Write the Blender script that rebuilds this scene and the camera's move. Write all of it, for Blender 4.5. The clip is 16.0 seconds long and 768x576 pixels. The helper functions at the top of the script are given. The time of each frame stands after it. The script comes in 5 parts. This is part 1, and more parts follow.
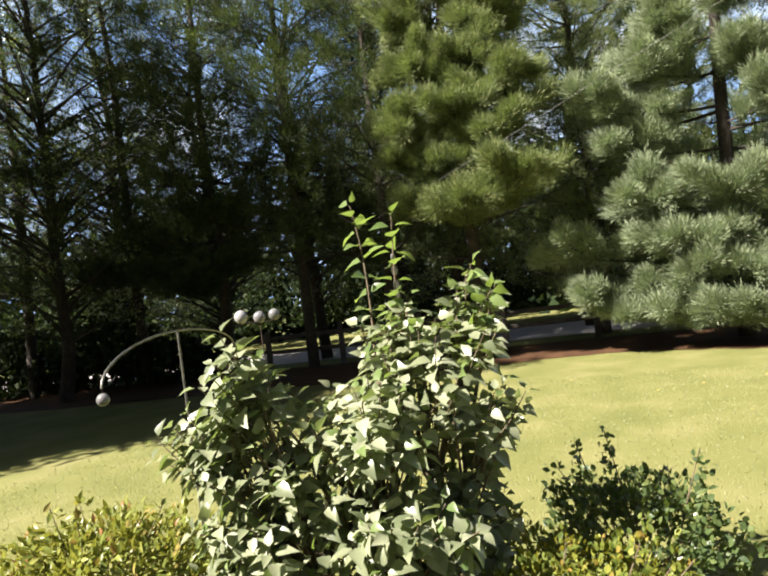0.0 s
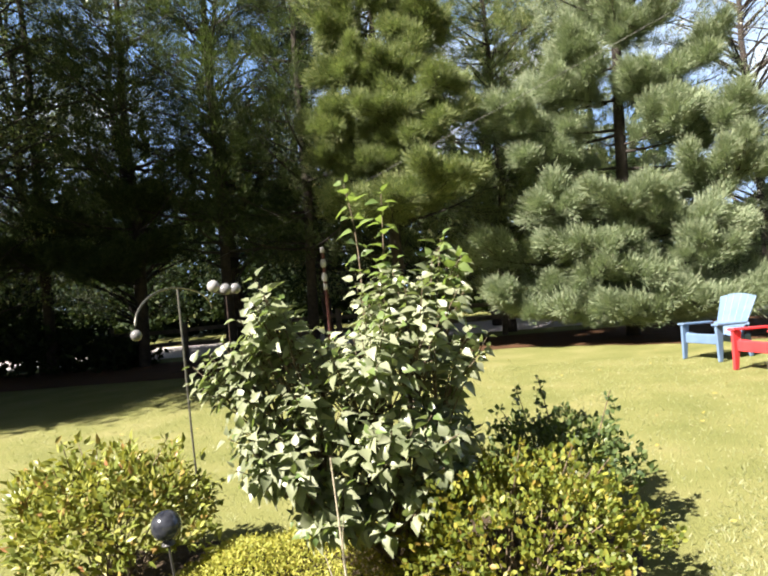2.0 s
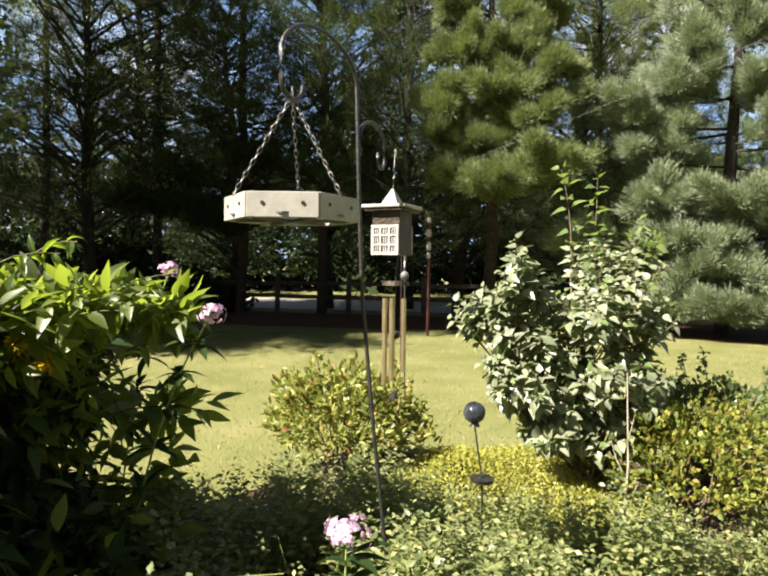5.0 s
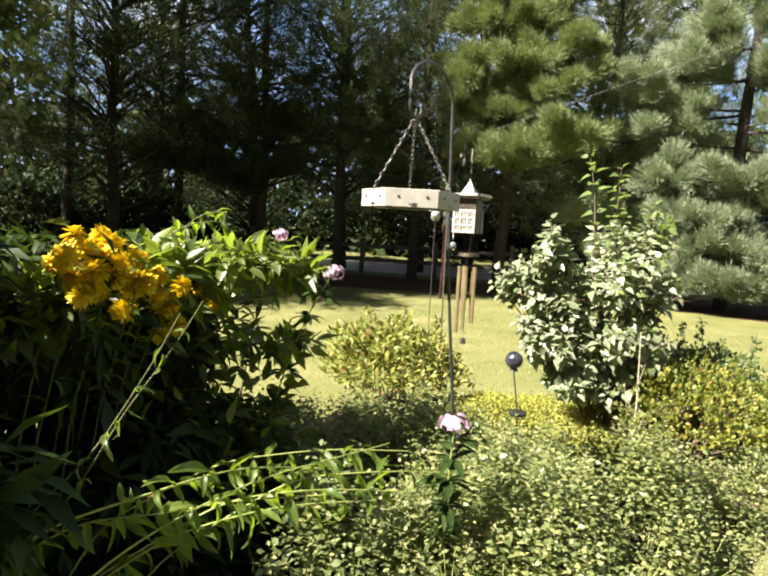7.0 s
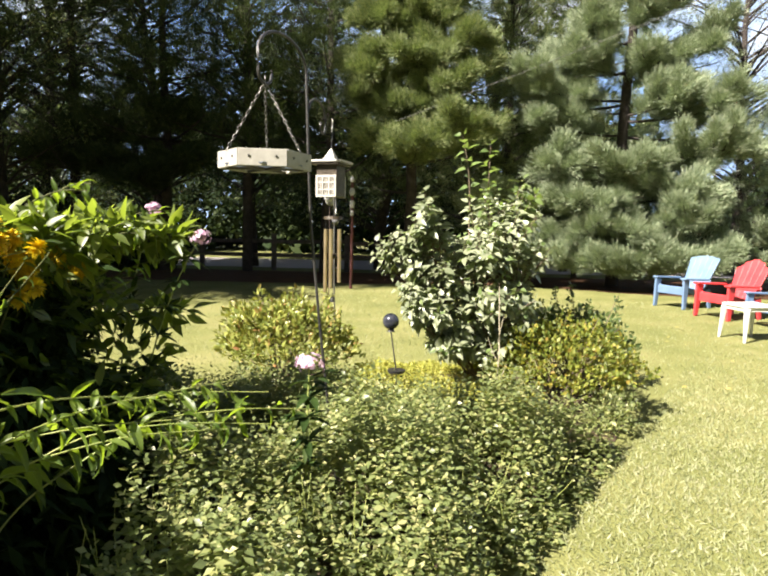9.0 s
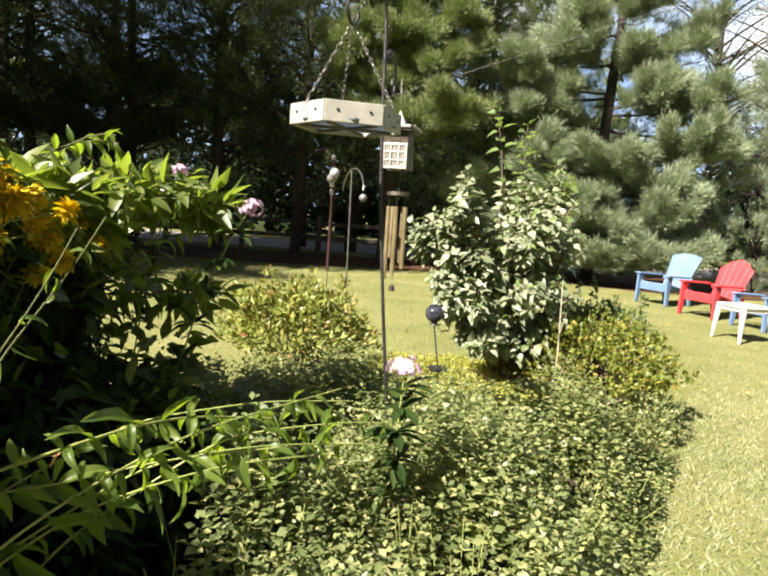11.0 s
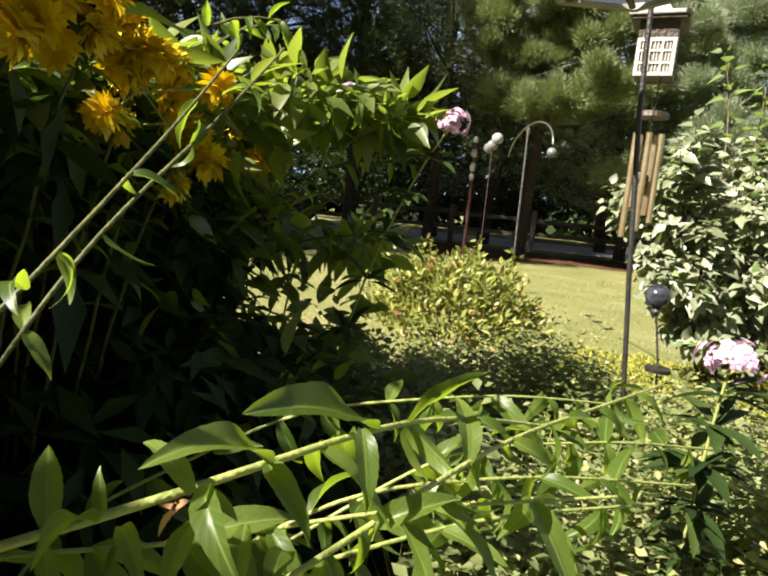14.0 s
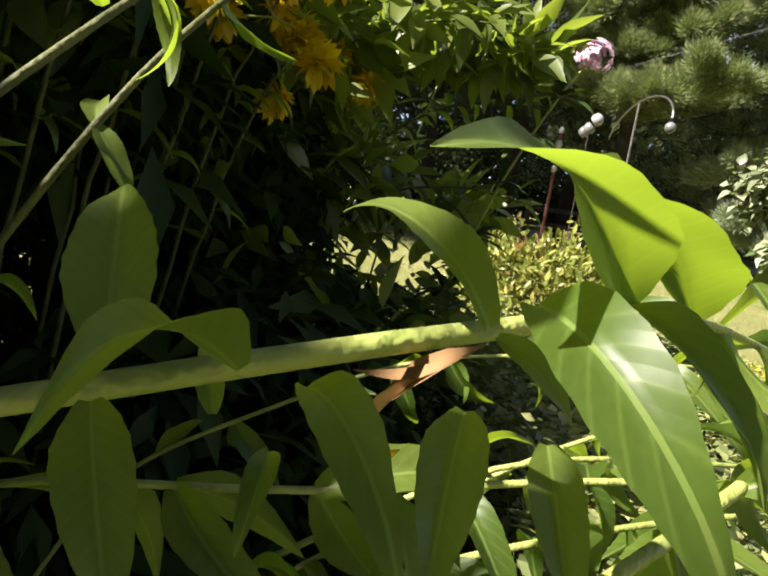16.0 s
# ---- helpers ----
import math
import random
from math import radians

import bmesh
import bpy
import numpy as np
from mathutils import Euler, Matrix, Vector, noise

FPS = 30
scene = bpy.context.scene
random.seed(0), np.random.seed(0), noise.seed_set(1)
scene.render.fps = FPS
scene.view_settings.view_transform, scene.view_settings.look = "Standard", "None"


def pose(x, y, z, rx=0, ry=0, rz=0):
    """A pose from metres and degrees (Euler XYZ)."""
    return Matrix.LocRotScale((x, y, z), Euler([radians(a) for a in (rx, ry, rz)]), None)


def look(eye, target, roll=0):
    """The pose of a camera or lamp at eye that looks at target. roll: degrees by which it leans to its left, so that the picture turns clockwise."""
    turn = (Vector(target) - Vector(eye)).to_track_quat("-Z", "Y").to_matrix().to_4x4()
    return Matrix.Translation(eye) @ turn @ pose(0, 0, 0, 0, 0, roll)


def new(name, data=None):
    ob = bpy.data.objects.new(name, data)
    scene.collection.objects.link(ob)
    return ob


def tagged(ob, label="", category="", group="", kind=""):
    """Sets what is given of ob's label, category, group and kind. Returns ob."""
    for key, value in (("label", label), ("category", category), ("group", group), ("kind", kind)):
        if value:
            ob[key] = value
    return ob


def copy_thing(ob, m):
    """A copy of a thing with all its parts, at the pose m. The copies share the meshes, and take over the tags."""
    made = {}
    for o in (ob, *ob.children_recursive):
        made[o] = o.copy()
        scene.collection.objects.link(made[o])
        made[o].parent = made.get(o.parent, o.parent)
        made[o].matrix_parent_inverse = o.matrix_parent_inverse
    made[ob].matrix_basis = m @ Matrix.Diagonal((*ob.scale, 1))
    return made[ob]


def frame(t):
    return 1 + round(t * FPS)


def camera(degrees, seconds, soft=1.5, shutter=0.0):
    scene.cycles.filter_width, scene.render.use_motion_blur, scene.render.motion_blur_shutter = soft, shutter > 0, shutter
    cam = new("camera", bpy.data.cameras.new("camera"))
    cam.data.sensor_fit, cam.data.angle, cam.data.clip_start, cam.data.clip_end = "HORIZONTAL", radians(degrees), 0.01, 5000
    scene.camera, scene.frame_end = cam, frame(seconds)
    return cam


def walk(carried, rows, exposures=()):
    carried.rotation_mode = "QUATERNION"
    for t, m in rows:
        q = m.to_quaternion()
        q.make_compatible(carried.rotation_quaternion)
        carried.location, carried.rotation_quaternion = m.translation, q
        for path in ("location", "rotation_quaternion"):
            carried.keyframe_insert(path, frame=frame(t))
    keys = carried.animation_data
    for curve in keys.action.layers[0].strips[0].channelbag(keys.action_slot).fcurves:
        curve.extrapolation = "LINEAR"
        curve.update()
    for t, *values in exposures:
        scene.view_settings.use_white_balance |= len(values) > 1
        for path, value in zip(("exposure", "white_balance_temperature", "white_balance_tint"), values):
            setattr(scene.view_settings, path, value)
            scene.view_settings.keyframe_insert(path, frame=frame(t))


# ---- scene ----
cam = camera(65.0, 16.0, soft=2.15)
PATH = [
    (0, (0.333, -0.015, 1.523), (-0.519, 1.795, 1.557), -7.30),
    (0.5, (0.069, 0.059, 1.468), (-0.698, 1.907, 1.503), -6.80),
    (1, (0.090, -0.184, 1.450), (-0.607, 1.691, 1.464), -6.10),
    (1.5, (0.154, -0.383, 1.431), (-0.486, 1.513, 1.436), -5.80),
    (2, (0.169, -0.628, 1.378), (-0.396, 1.290, 1.388), -5.20),
    (2.5, (0.068, -0.746, 1.370), (-0.423, 1.193, 1.370), -4.10),
    (3, (-0.004, -0.947, 1.387), (-0.475, 0.997, 1.372), -2.90),
    (3.5, (-0.102, -0.996, 1.367), (-0.602, 0.941, 1.346), -2.10),
    (4, (-0.252, -1.197, 1.380), (-0.804, 0.724, 1.332), -0.30),
    (4.5, (-0.386, -1.379, 1.344), (-1.023, 0.516, 1.285), 0.80),
    (5, (-0.492, -1.547, 1.336), (-1.222, 0.314, 1.263), 0.70),
    (5.2, (-0.532, -1.615, 1.337), (-1.297, 0.232, 1.258), 0.70),
    (7.3, (-0.573, -2.233, 1.377), (-1.290, -0.378, 1.166), 3.30),
    (7.5, (-0.502, -2.238, 1.362), (-1.188, -0.370, 1.156), 2.40),
    (8, (-0.318, -2.283, 1.326), (-0.933, -0.389, 1.136), 0.90),
    (8.5, (-0.245, -2.293, 1.281), (-0.773, -0.373, 1.100), 0.90),
    (9, (-0.292, -2.295, 1.234), (-0.771, -0.363, 1.040), 1.10),
    (9.2, (-0.385, -2.334, 1.241), (-0.824, -0.396, 1.017), 2.30),
    (11.3, (-0.818, -1.996, 1.195), (-1.146, -0.039, 0.951), 4.00),
    (11.5, (-0.811, -1.976, 1.204), (-1.168, -0.023, 0.959), 4.10),
    (12, (-0.901, -1.872, 1.174), (-1.255, 0.081, 0.942), 5.20),
    (12.5, (-0.998, -1.762, 1.133), (-1.388, 0.186, 0.900), 6.10),
    (13, (-1.086, -1.664, 1.096), (-1.566, 0.261, 0.835), 7.10),
    (13.5, (-1.158, -1.582, 1.036), (-1.753, 0.309, 0.761), 6.50),
    (14, (-1.205, -1.532, 0.984), (-1.913, 0.318, 0.694), 5.60),
    (14.5, (-1.254, -1.492, 0.938), (-2.047, 0.321, 0.644), 4.94),
    (15, (-1.297, -1.455, 0.901), (-2.158, 0.328, 0.618), 5.27),
    (15.5, (-1.326, -1.432, 0.881), (-2.214, 0.332, 0.567), 6.70),
    (16, (-1.342, -1.415, 0.864), (-2.233, 0.343, 0.520), 9.08),
]
walk(cam, [(t, look(eye, target, roll)) for t, eye, target, roll in PATH],
     [(0, 1.97), (1, 2.03), (3, 2.10), (4.5, 1.88), (5.2, 1.97), (7.5, 2.22), (8.5, 2.16), (9, 2.09), (11.5, 1.97), (12.5, 1.94), (14.5, 1.93), (16, 2.03)])

# ---- light ----
SUN = Vector((-0.52, -0.66, 0.80)).normalized()      # towards the sun
world = bpy.data.worlds.new("world")
scene.world = world
world.use_nodes = True
sky = world.node_tree.nodes.new("ShaderNodeTexSky")
sky.sky_type, sky.sun_disc = "NISHITA", False
sky.dust_density = 2.0
sky.sun_elevation = math.asin(SUN.z)
sky.sun_rotation = math.atan2(SUN.x, SUN.y)
world.node_tree.links.new(sky.outputs[0], world.node_tree.nodes["Background"].inputs[0])
world.node_tree.nodes["Background"].inputs[1].default_value = 0.012
lamp = bpy.data.lights.new("sun", "SUN")
lamp.energy, lamp.angle, lamp.color = 5.0, radians(0.55), (1.0, 0.915, 0.83)
sun = new("sun", lamp)
sun.matrix_world = look(SUN * 40, (0, 0, 0))


# ---- materials ----
def nodes_of(name):
    m = bpy.data.materials.new(name)
    m.use_nodes = True
    return m, m.node_tree.nodes, m.node_tree.links, m.node_tree.nodes["Principled BSDF"]


def ramp(nodes, stops):
    r = nodes.new("ShaderNodeValToRGB")
    while len(r.color_ramp.elements) < len(stops):
        r.color_ramp.elements.new(0.5)
    for e, (p, c) in zip(r.color_ramp.elements, stops):
        e.position, e.color = p, (*c, 1)
    return r


def leaf_mat(name, stops, rough=0.45, through_light=0.3, tint=(0.35, 0.5, 0.03), per_object=False, spec=0.5):
    """Leaves: a colour of its own for each leaf, light shining through."""
    m, n, l, b = nodes_of(name)
    if per_object:
        src = n.new("ShaderNodeObjectInfo").outputs["Random"]
    else:
        src = n.new("ShaderNodeNewGeometry").outputs["Random Per Island"]
    r = ramp(n, stops)
    l.new(src, r.inputs[0])
    co = n.new("ShaderNodeTexCoord")
    no = n.new("ShaderNodeTexNoise")
    no.inputs["Scale"].default_value = 40
    l.new(co.outputs["Object"], no.inputs["Vector"])
    mix = n.new("ShaderNodeMix")
    mix.data_type, mix.blend_type = "RGBA", "MULTIPLY"
    mix.inputs["Factor"].default_value = 0.35
    l.new(r.outputs[0], mix.inputs["A"])
    l.new(no.outputs["Fac"], mix.inputs["B"])
    l.new(mix.outputs["Result"], b.inputs["Base Color"])
    b.inputs["Roughness"].default_value = rough
    b.inputs["Specular IOR Level"].default_value = spec
    tr = n.new("ShaderNodeBsdfTranslucent")
    tm = n.new("ShaderNodeMix")
    tm.data_type = "RGBA"
    tm.inputs["Factor"].default_value = 0.55
    l.new(r.outputs[0], tm.inputs["A"])
    tm.inputs["B"].default_value = (*tint, 1)
    l.new(tm.outputs["Result"], tr.inputs["Color"])
    sh = n.new("ShaderNodeMixShader")
    sh.inputs[0].default_value = through_light
    l.new(b.outputs[0], sh.inputs[1])
    l.new(tr.outputs[0], sh.inputs[2])
    l.new(sh.outputs[0], n["Material Output"].inputs[0])
    return m


def solid_mat(name, a, b_col, scale=8.0, rough=0.5, metal=0.0, bump=0.2, fine=60.0, spec=0.5):
    """A painted, wooden or metal surface with stains and a fine grain."""
    m, n, l, b = nodes_of(name)
    co = n.new("ShaderNodeTexCoord")
    n1, n2 = n.new("ShaderNodeTexNoise"), n.new("ShaderNodeTexNoise")
    n1.inputs["Scale"].default_value, n2.inputs["Scale"].default_value = scale, fine
    n1.inputs["Detail"].default_value = 6
    for q in (n1, n2):
        l.new(co.outputs["Object"], q.inputs["Vector"])
    r = ramp(n, [(0.32, a), (0.68, b_col)])
    l.new(n1.outputs["Fac"], r.inputs[0])
    l.new(r.outputs[0], b.inputs["Base Color"])
    b.inputs["Roughness"].default_value, b.inputs["Metallic"].default_value = rough, metal
    b.inputs["Specular IOR Level"].default_value = spec
    bp = n.new("ShaderNodeBump")
    bp.inputs["Strength"].default_value, bp.inputs["Distance"].default_value = bump, 0.01
    l.new(n2.outputs["Fac"], bp.inputs["Height"])
    l.new(bp.outputs[0], b.inputs["Normal"])
    return m


def ground_mat(name, stops, scale, fine, bump=0.6, dist=0.03, rough=0.9):
    m, n, l, b = nodes_of(name)
    co = n.new("ShaderNodeTexCoord")
    n1, n2, n3 = (n.new("ShaderNodeTexNoise") for _ in range(3))
    for q, s in ((n1, scale), (n2, fine), (n3, fine * 6)):
        q.inputs["Scale"].default_value, q.inputs["Detail"].default_value = s, 5
        l.new(co.outputs["Object"], q.inputs["Vector"])
    ad = n.new("ShaderNodeMath")
    ad.operation = "MULTIPLY_ADD"
    ad.inputs[1].default_value, ad.inputs[2].default_value = 0.45, 0.02
    l.new(n3.outputs["Fac"], ad.inputs[0])
    ad2 = n.new("ShaderNodeMath")
    ad2.operation = "MULTIPLY_ADD"
    ad2.inputs[1].default_value = 0.5
    l.new(n1.outputs["Fac"], ad2.inputs[0])
    l.new(ad.outputs[0], ad2.inputs[2])
    r = ramp(n, stops)
    l.new(ad2.outputs[0], r.inputs[0])
    l.new(r.outputs[0], b.inputs["Base Color"])
    b.inputs["Roughness"].default_value = rough
    b.inputs["Specular IOR Level"].default_value = 0.2
    bp = n.new("ShaderNodeBump")
    bp.inputs["Strength"].default_value, bp.inputs["Distance"].default_value = bump, dist
    l.new(n2.outputs["Fac"], bp.inputs["Height"])
    l.new(bp.outputs[0], b.inputs["Normal"])
    return m


LAWN = ground_mat("lawn_grass", [(0.3, (0.102, 0.117, 0.033)), (0.5, (0.165, 0.17, 0.056)), (0.7, (0.257, 0.233, 0.106))], 1.3, 70)
GRASS = leaf_mat("grass_blade", [(0, (0.20, 0.23, 0.10)), (0.6, (0.33, 0.35, 0.165)), (1, (0.44, 0.43, 0.26))], 0.55, 0.3, (0.35, 0.38, 0.06))
NEEDLE_BED = ground_mat("pine_straw", [(0.3, (0.033, 0.017, 0.008)), (0.55, (0.083, 0.041, 0.019)), (0.75, (0.143, 0.077, 0.039))], 3, 60)
SOIL = ground_mat("garden_soil", [(0.3, (0.03, 0.022, 0.014)), (0.6, (0.07, 0.05, 0.03)), (0.8, (0.12, 0.09, 0.055))], 4, 45)
ROAD = ground_mat("pale_road", [(0.3, (0.36, 0.32, 0.32)), (0.7, (0.48, 0.44, 0.435))], 0.7, 90, 0.3, 0.01)
BARK = solid_mat("pine_bark", (0.02, 0.016, 0.013), (0.055, 0.043, 0.035), 9, 0.9, 0, 1.0, 40)
FENCE_WOOD = solid_mat("weathered_rail", (0.05, 0.043, 0.036), (0.12, 0.10, 0.085), 6, 0.85, 0, 0.7, 50)
NEEDLES = leaf_mat("pine_needles", [(0, (0.075, 0.11, 0.045)), (0.5, (0.175, 0.215, 0.09)), (0.9, (0.30, 0.335, 0.145)), (1, (0.36, 0.36, 0.15))], 0.6, 0.25, (0.25, 0.36, 0.06), spec=0.3)
NEEDLES_BLUE = leaf_mat("blue_green_needles", [(0, (0.13, 0.18, 0.10)), (0.5, (0.27, 0.325, 0.20)), (1, (0.43, 0.47, 0.31))], 0.6, 0.25, (0.28, 0.40, 0.12), spec=0.3)
# Pine needle colour darkened to carry the shade on the left row.
NEEDLES_DARK = leaf_mat("shade_dark_needles", [(0, (0.016, 0.027, 0.013)), (0.6, (0.042, 0.062, 0.028)), (1, (0.14, 0.16, 0.075))], 0.6, 0.2, (0.2, 0.3, 0.05), spec=0.15)
WOOD_LEAF = leaf_mat("woodland_leaf", [(0, (0.085, 0.135, 0.055)), (0.6, (0.165, 0.235, 0.085)), (0.92, (0.30, 0.33, 0.12)), (1, (0.42, 0.32, 0.10))], 0.3, 0.3, (0.35, 0.42, 0.05), spec=0.8)
PALE_LEAF = leaf_mat("pale_tree_leaf", [(0, (0.16, 0.18, 0.12)), (0.6, (0.34, 0.35, 0.28)), (1, (0.52, 0.52, 0.46))], 0.35, 0.25, (0.4, 0.45, 0.2), spec=0.6)
LILAC_LEAF = leaf_mat("lilac_leaf", [(0, (0.13, 0.155, 0.085)), (0.5, (0.25, 0.275, 0.165)), (1, (0.39, 0.41, 0.275))], 0.34, 0.24, (0.35, 0.5, 0.05), spec=0.5)
LILAC_YOUNG = leaf_mat("young_lilac_leaf", [(0, (0.10, 0.155, 0.05)), (1, (0.19, 0.26, 0.085))], 0.38, 0.34, (0.36, 0.52, 0.06), spec=0.6)
SHRUB_LEAF = leaf_mat("round_shrub_leaf", [(0, (0.115, 0.149, 0.034)), (0.5, (0.218, 0.253, 0.057)), (0.86, (0.368, 0.38, 0.103)), (1, (0.33, 0.15, 0.07))], 0.32, 0.25, (0.5, 0.5, 0.05), spec=0.25)
DARK_LEAF = leaf_mat("dark_shrub_leaf", [(0, (0.046, 0.078, 0.029)), (0.6, (0.091, 0.13, 0.046)), (1, (0.156, 0.195, 0.065))], 0.35, 0.22, spec=0.6)
GOLD_LEAF = leaf_mat("gold_spirea_leaf", [(0, (0.06, 0.095, 0.018)), (0.5, (0.155, 0.19, 0.036)), (0.85, (0.29, 0.30, 0.055)), (1, (0.30, 0.20, 0.05))], 0.45, 0.3, (0.6, 0.55, 0.04), spec=0.25)
COVER_LEAF = leaf_mat("gold_cover_leaf", [(0, (0.22, 0.25, 0.045)), (0.6, (0.37, 0.38, 0.075)), (1, (0.48, 0.44, 0.11))], 0.5, 0.3, (0.6, 0.55, 0.04), spec=0.2)
MASS_LEAF = leaf_mat("border_leaf", [(0, (0.098, 0.127, 0.046)), (0.5, (0.195, 0.232, 0.084)), (0.85, (0.311, 0.321, 0.126)), (1, (0.442, 0.419, 0.189))], 0.42, 0.3, (0.4, 0.5, 0.06), spec=0.55)
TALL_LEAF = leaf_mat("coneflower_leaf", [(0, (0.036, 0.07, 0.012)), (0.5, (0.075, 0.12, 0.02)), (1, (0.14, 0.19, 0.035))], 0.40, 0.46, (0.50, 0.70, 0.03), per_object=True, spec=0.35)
# Lit copy of the leaf colour: sunlight on the clump top painted in.
TALL_TOP = leaf_mat("sun_toned_coneflower_leaf", [(0, (0.02, 0.04, 0.008)), (0.5, (0.07, 0.105, 0.02)), (1, (0.22, 0.26, 0.06))], 0.40, 0.44, (0.48, 0.62, 0.05), spec=0.6)
# Near-black copy of the leaf colour: the clump's inner shade is painted in.
TALL_FILL = leaf_mat("shade_dark_foliage", [(0, (0.012, 0.026, 0.006)), (0.6, (0.026, 0.048, 0.010)), (1, (0.055, 0.08, 0.018))], 0.6, 0.12, (0.2, 0.32, 0.03), spec=0.15)
STEM_GREEN = solid_mat("green_stem", (0.18, 0.23, 0.05), (0.31, 0.33, 0.10), 30, 0.45, 0, 0.3, 200)
# Green stem darkened: shade on the clump's stems is put into the colour.
STEM_DARK = solid_mat("shade_dark_stem", (0.05, 0.058, 0.018), (0.105, 0.108, 0.036), 30, 0.6, 0, 0.3, 200, 0.2)
# Far leaves kept almost black: the shade inside the woods is in the colour.
FAR_LEAF = leaf_mat("shade_dark_far_leaf", [(0, (0.012, 0.022, 0.010)), (0.7, (0.026, 0.042, 0.016)), (1, (0.05, 0.065, 0.022))], 0.6, 0.15, (0.1, 0.16, 0.03), spec=0.1)
STEM_BROWN = solid_mat("woody_stem", (0.07, 0.05, 0.03), (0.17, 0.13, 0.08), 25, 0.8, 0, 0.5, 120)
PETAL_GOLD = leaf_mat("golden_petal", [(0, (0.62, 0.42, 0.006)), (0.6, (0.76, 0.57, 0.010)), (1, (0.82, 0.66, 0.02))], 0.55, 0.3, (0.85, 0.52, 0.0))
PETAL_PINK = leaf_mat("pink_petal", [(0, (0.55, 0.30, 0.46)), (0.6, (0.70, 0.48, 0.62)), (1, (0.82, 0.70, 0.76))], 0.6, 0.3, (0.8, 0.5, 0.7))
IRON = solid_mat("black_iron", (0.012, 0.012, 0.012), (0.035, 0.033, 0.03), 30, 0.42, 0.0, 0.3, 150)
STEEL = solid_mat("worn_steel", (0.14, 0.135, 0.12), (0.26, 0.25, 0.22), 30, 0.4, 0.8, 0.2, 150)
PALE_WOOD = solid_mat("pale_cedar", (0.25, 0.24, 0.205), (0.32, 0.31, 0.27), 25, 0.7, 0, 0.08, 90)
MESH_METAL = leaf_mat("grey_screen", [(0, (0.14, 0.15, 0.165)), (1, (0.24, 0.26, 0.29))], 0.5, 0.5, (0.46, 0.52, 0.60), spec=0.4)
LAN_BROWN = solid_mat("brown_lantern_metal", (0.03, 0.022, 0.013), (0.06, 0.045, 0.026), 25, 0.5, 0.3, 0.3, 120)
LAN_CREAM = solid_mat("cream_lantern_panel", (0.30, 0.285, 0.25), (0.42, 0.40, 0.36), 25, 0.6, 0, 0.3, 120)
DARK_WOOD = solid_mat("dark_brace_wood", (0.05, 0.045, 0.04), (0.10, 0.09, 0.08), 20, 0.7, 0, 0.3, 90)
LAN_PANE = solid_mat("tan_lantern_pane", (0.10, 0.09, 0.07), (0.20, 0.18, 0.15), 25, 0.5, 0, 0.2, 120)
BRASS = solid_mat("brushed_bronze_tube", (0.36, 0.28, 0.15), (0.52, 0.42, 0.26), 15, 0.32, 0.75, 0.1, 120)
GLOBE_GLASS = solid_mat("dark_globe", (0.02, 0.022, 0.03), (0.07, 0.075, 0.09), 40, 0.12, 0.3, 0.0, 60)
BLUE = solid_mat("blue_resin", (0.095, 0.155, 0.255), (0.125, 0.19, 0.30), 5, 0.5, 0, 0.08, 160)
RED = solid_mat("red_resin", (0.44, 0.03, 0.036), (0.50, 0.045, 0.05), 5, 0.5, 0, 0.08, 160)
WHITE = solid_mat("white_resin", (0.50, 0.50, 0.475), (0.58, 0.58, 0.55), 5, 0.5, 0, 0.08, 160)
GREY_BALL = solid_mat("grey_glass_ball", (0.10, 0.10, 0.105), (0.2, 0.2, 0.2), 12, 0.2, 0, 0.05, 60)
WHITE_BALL = solid_mat("white_glass_ball", (0.24, 0.24, 0.245), (0.36, 0.36, 0.36), 12, 0.2, 0, 0.05, 60)
RUST = solid_mat("rusty_stake", (0.02, 0.013, 0.010), (0.05, 0.028, 0.02), 20, 0.8, 0, 0.3, 90)
POST_RED = solid_mat("red_painted_post", (0.035, 0.009, 0.008), (0.09, 0.02, 0.016), 8, 0.7, 0, 0.3, 60)
CABLE = solid_mat("cable_rubber", (0.09, 0.09, 0.09), (0.14, 0.14, 0.13), 20, 0.6)



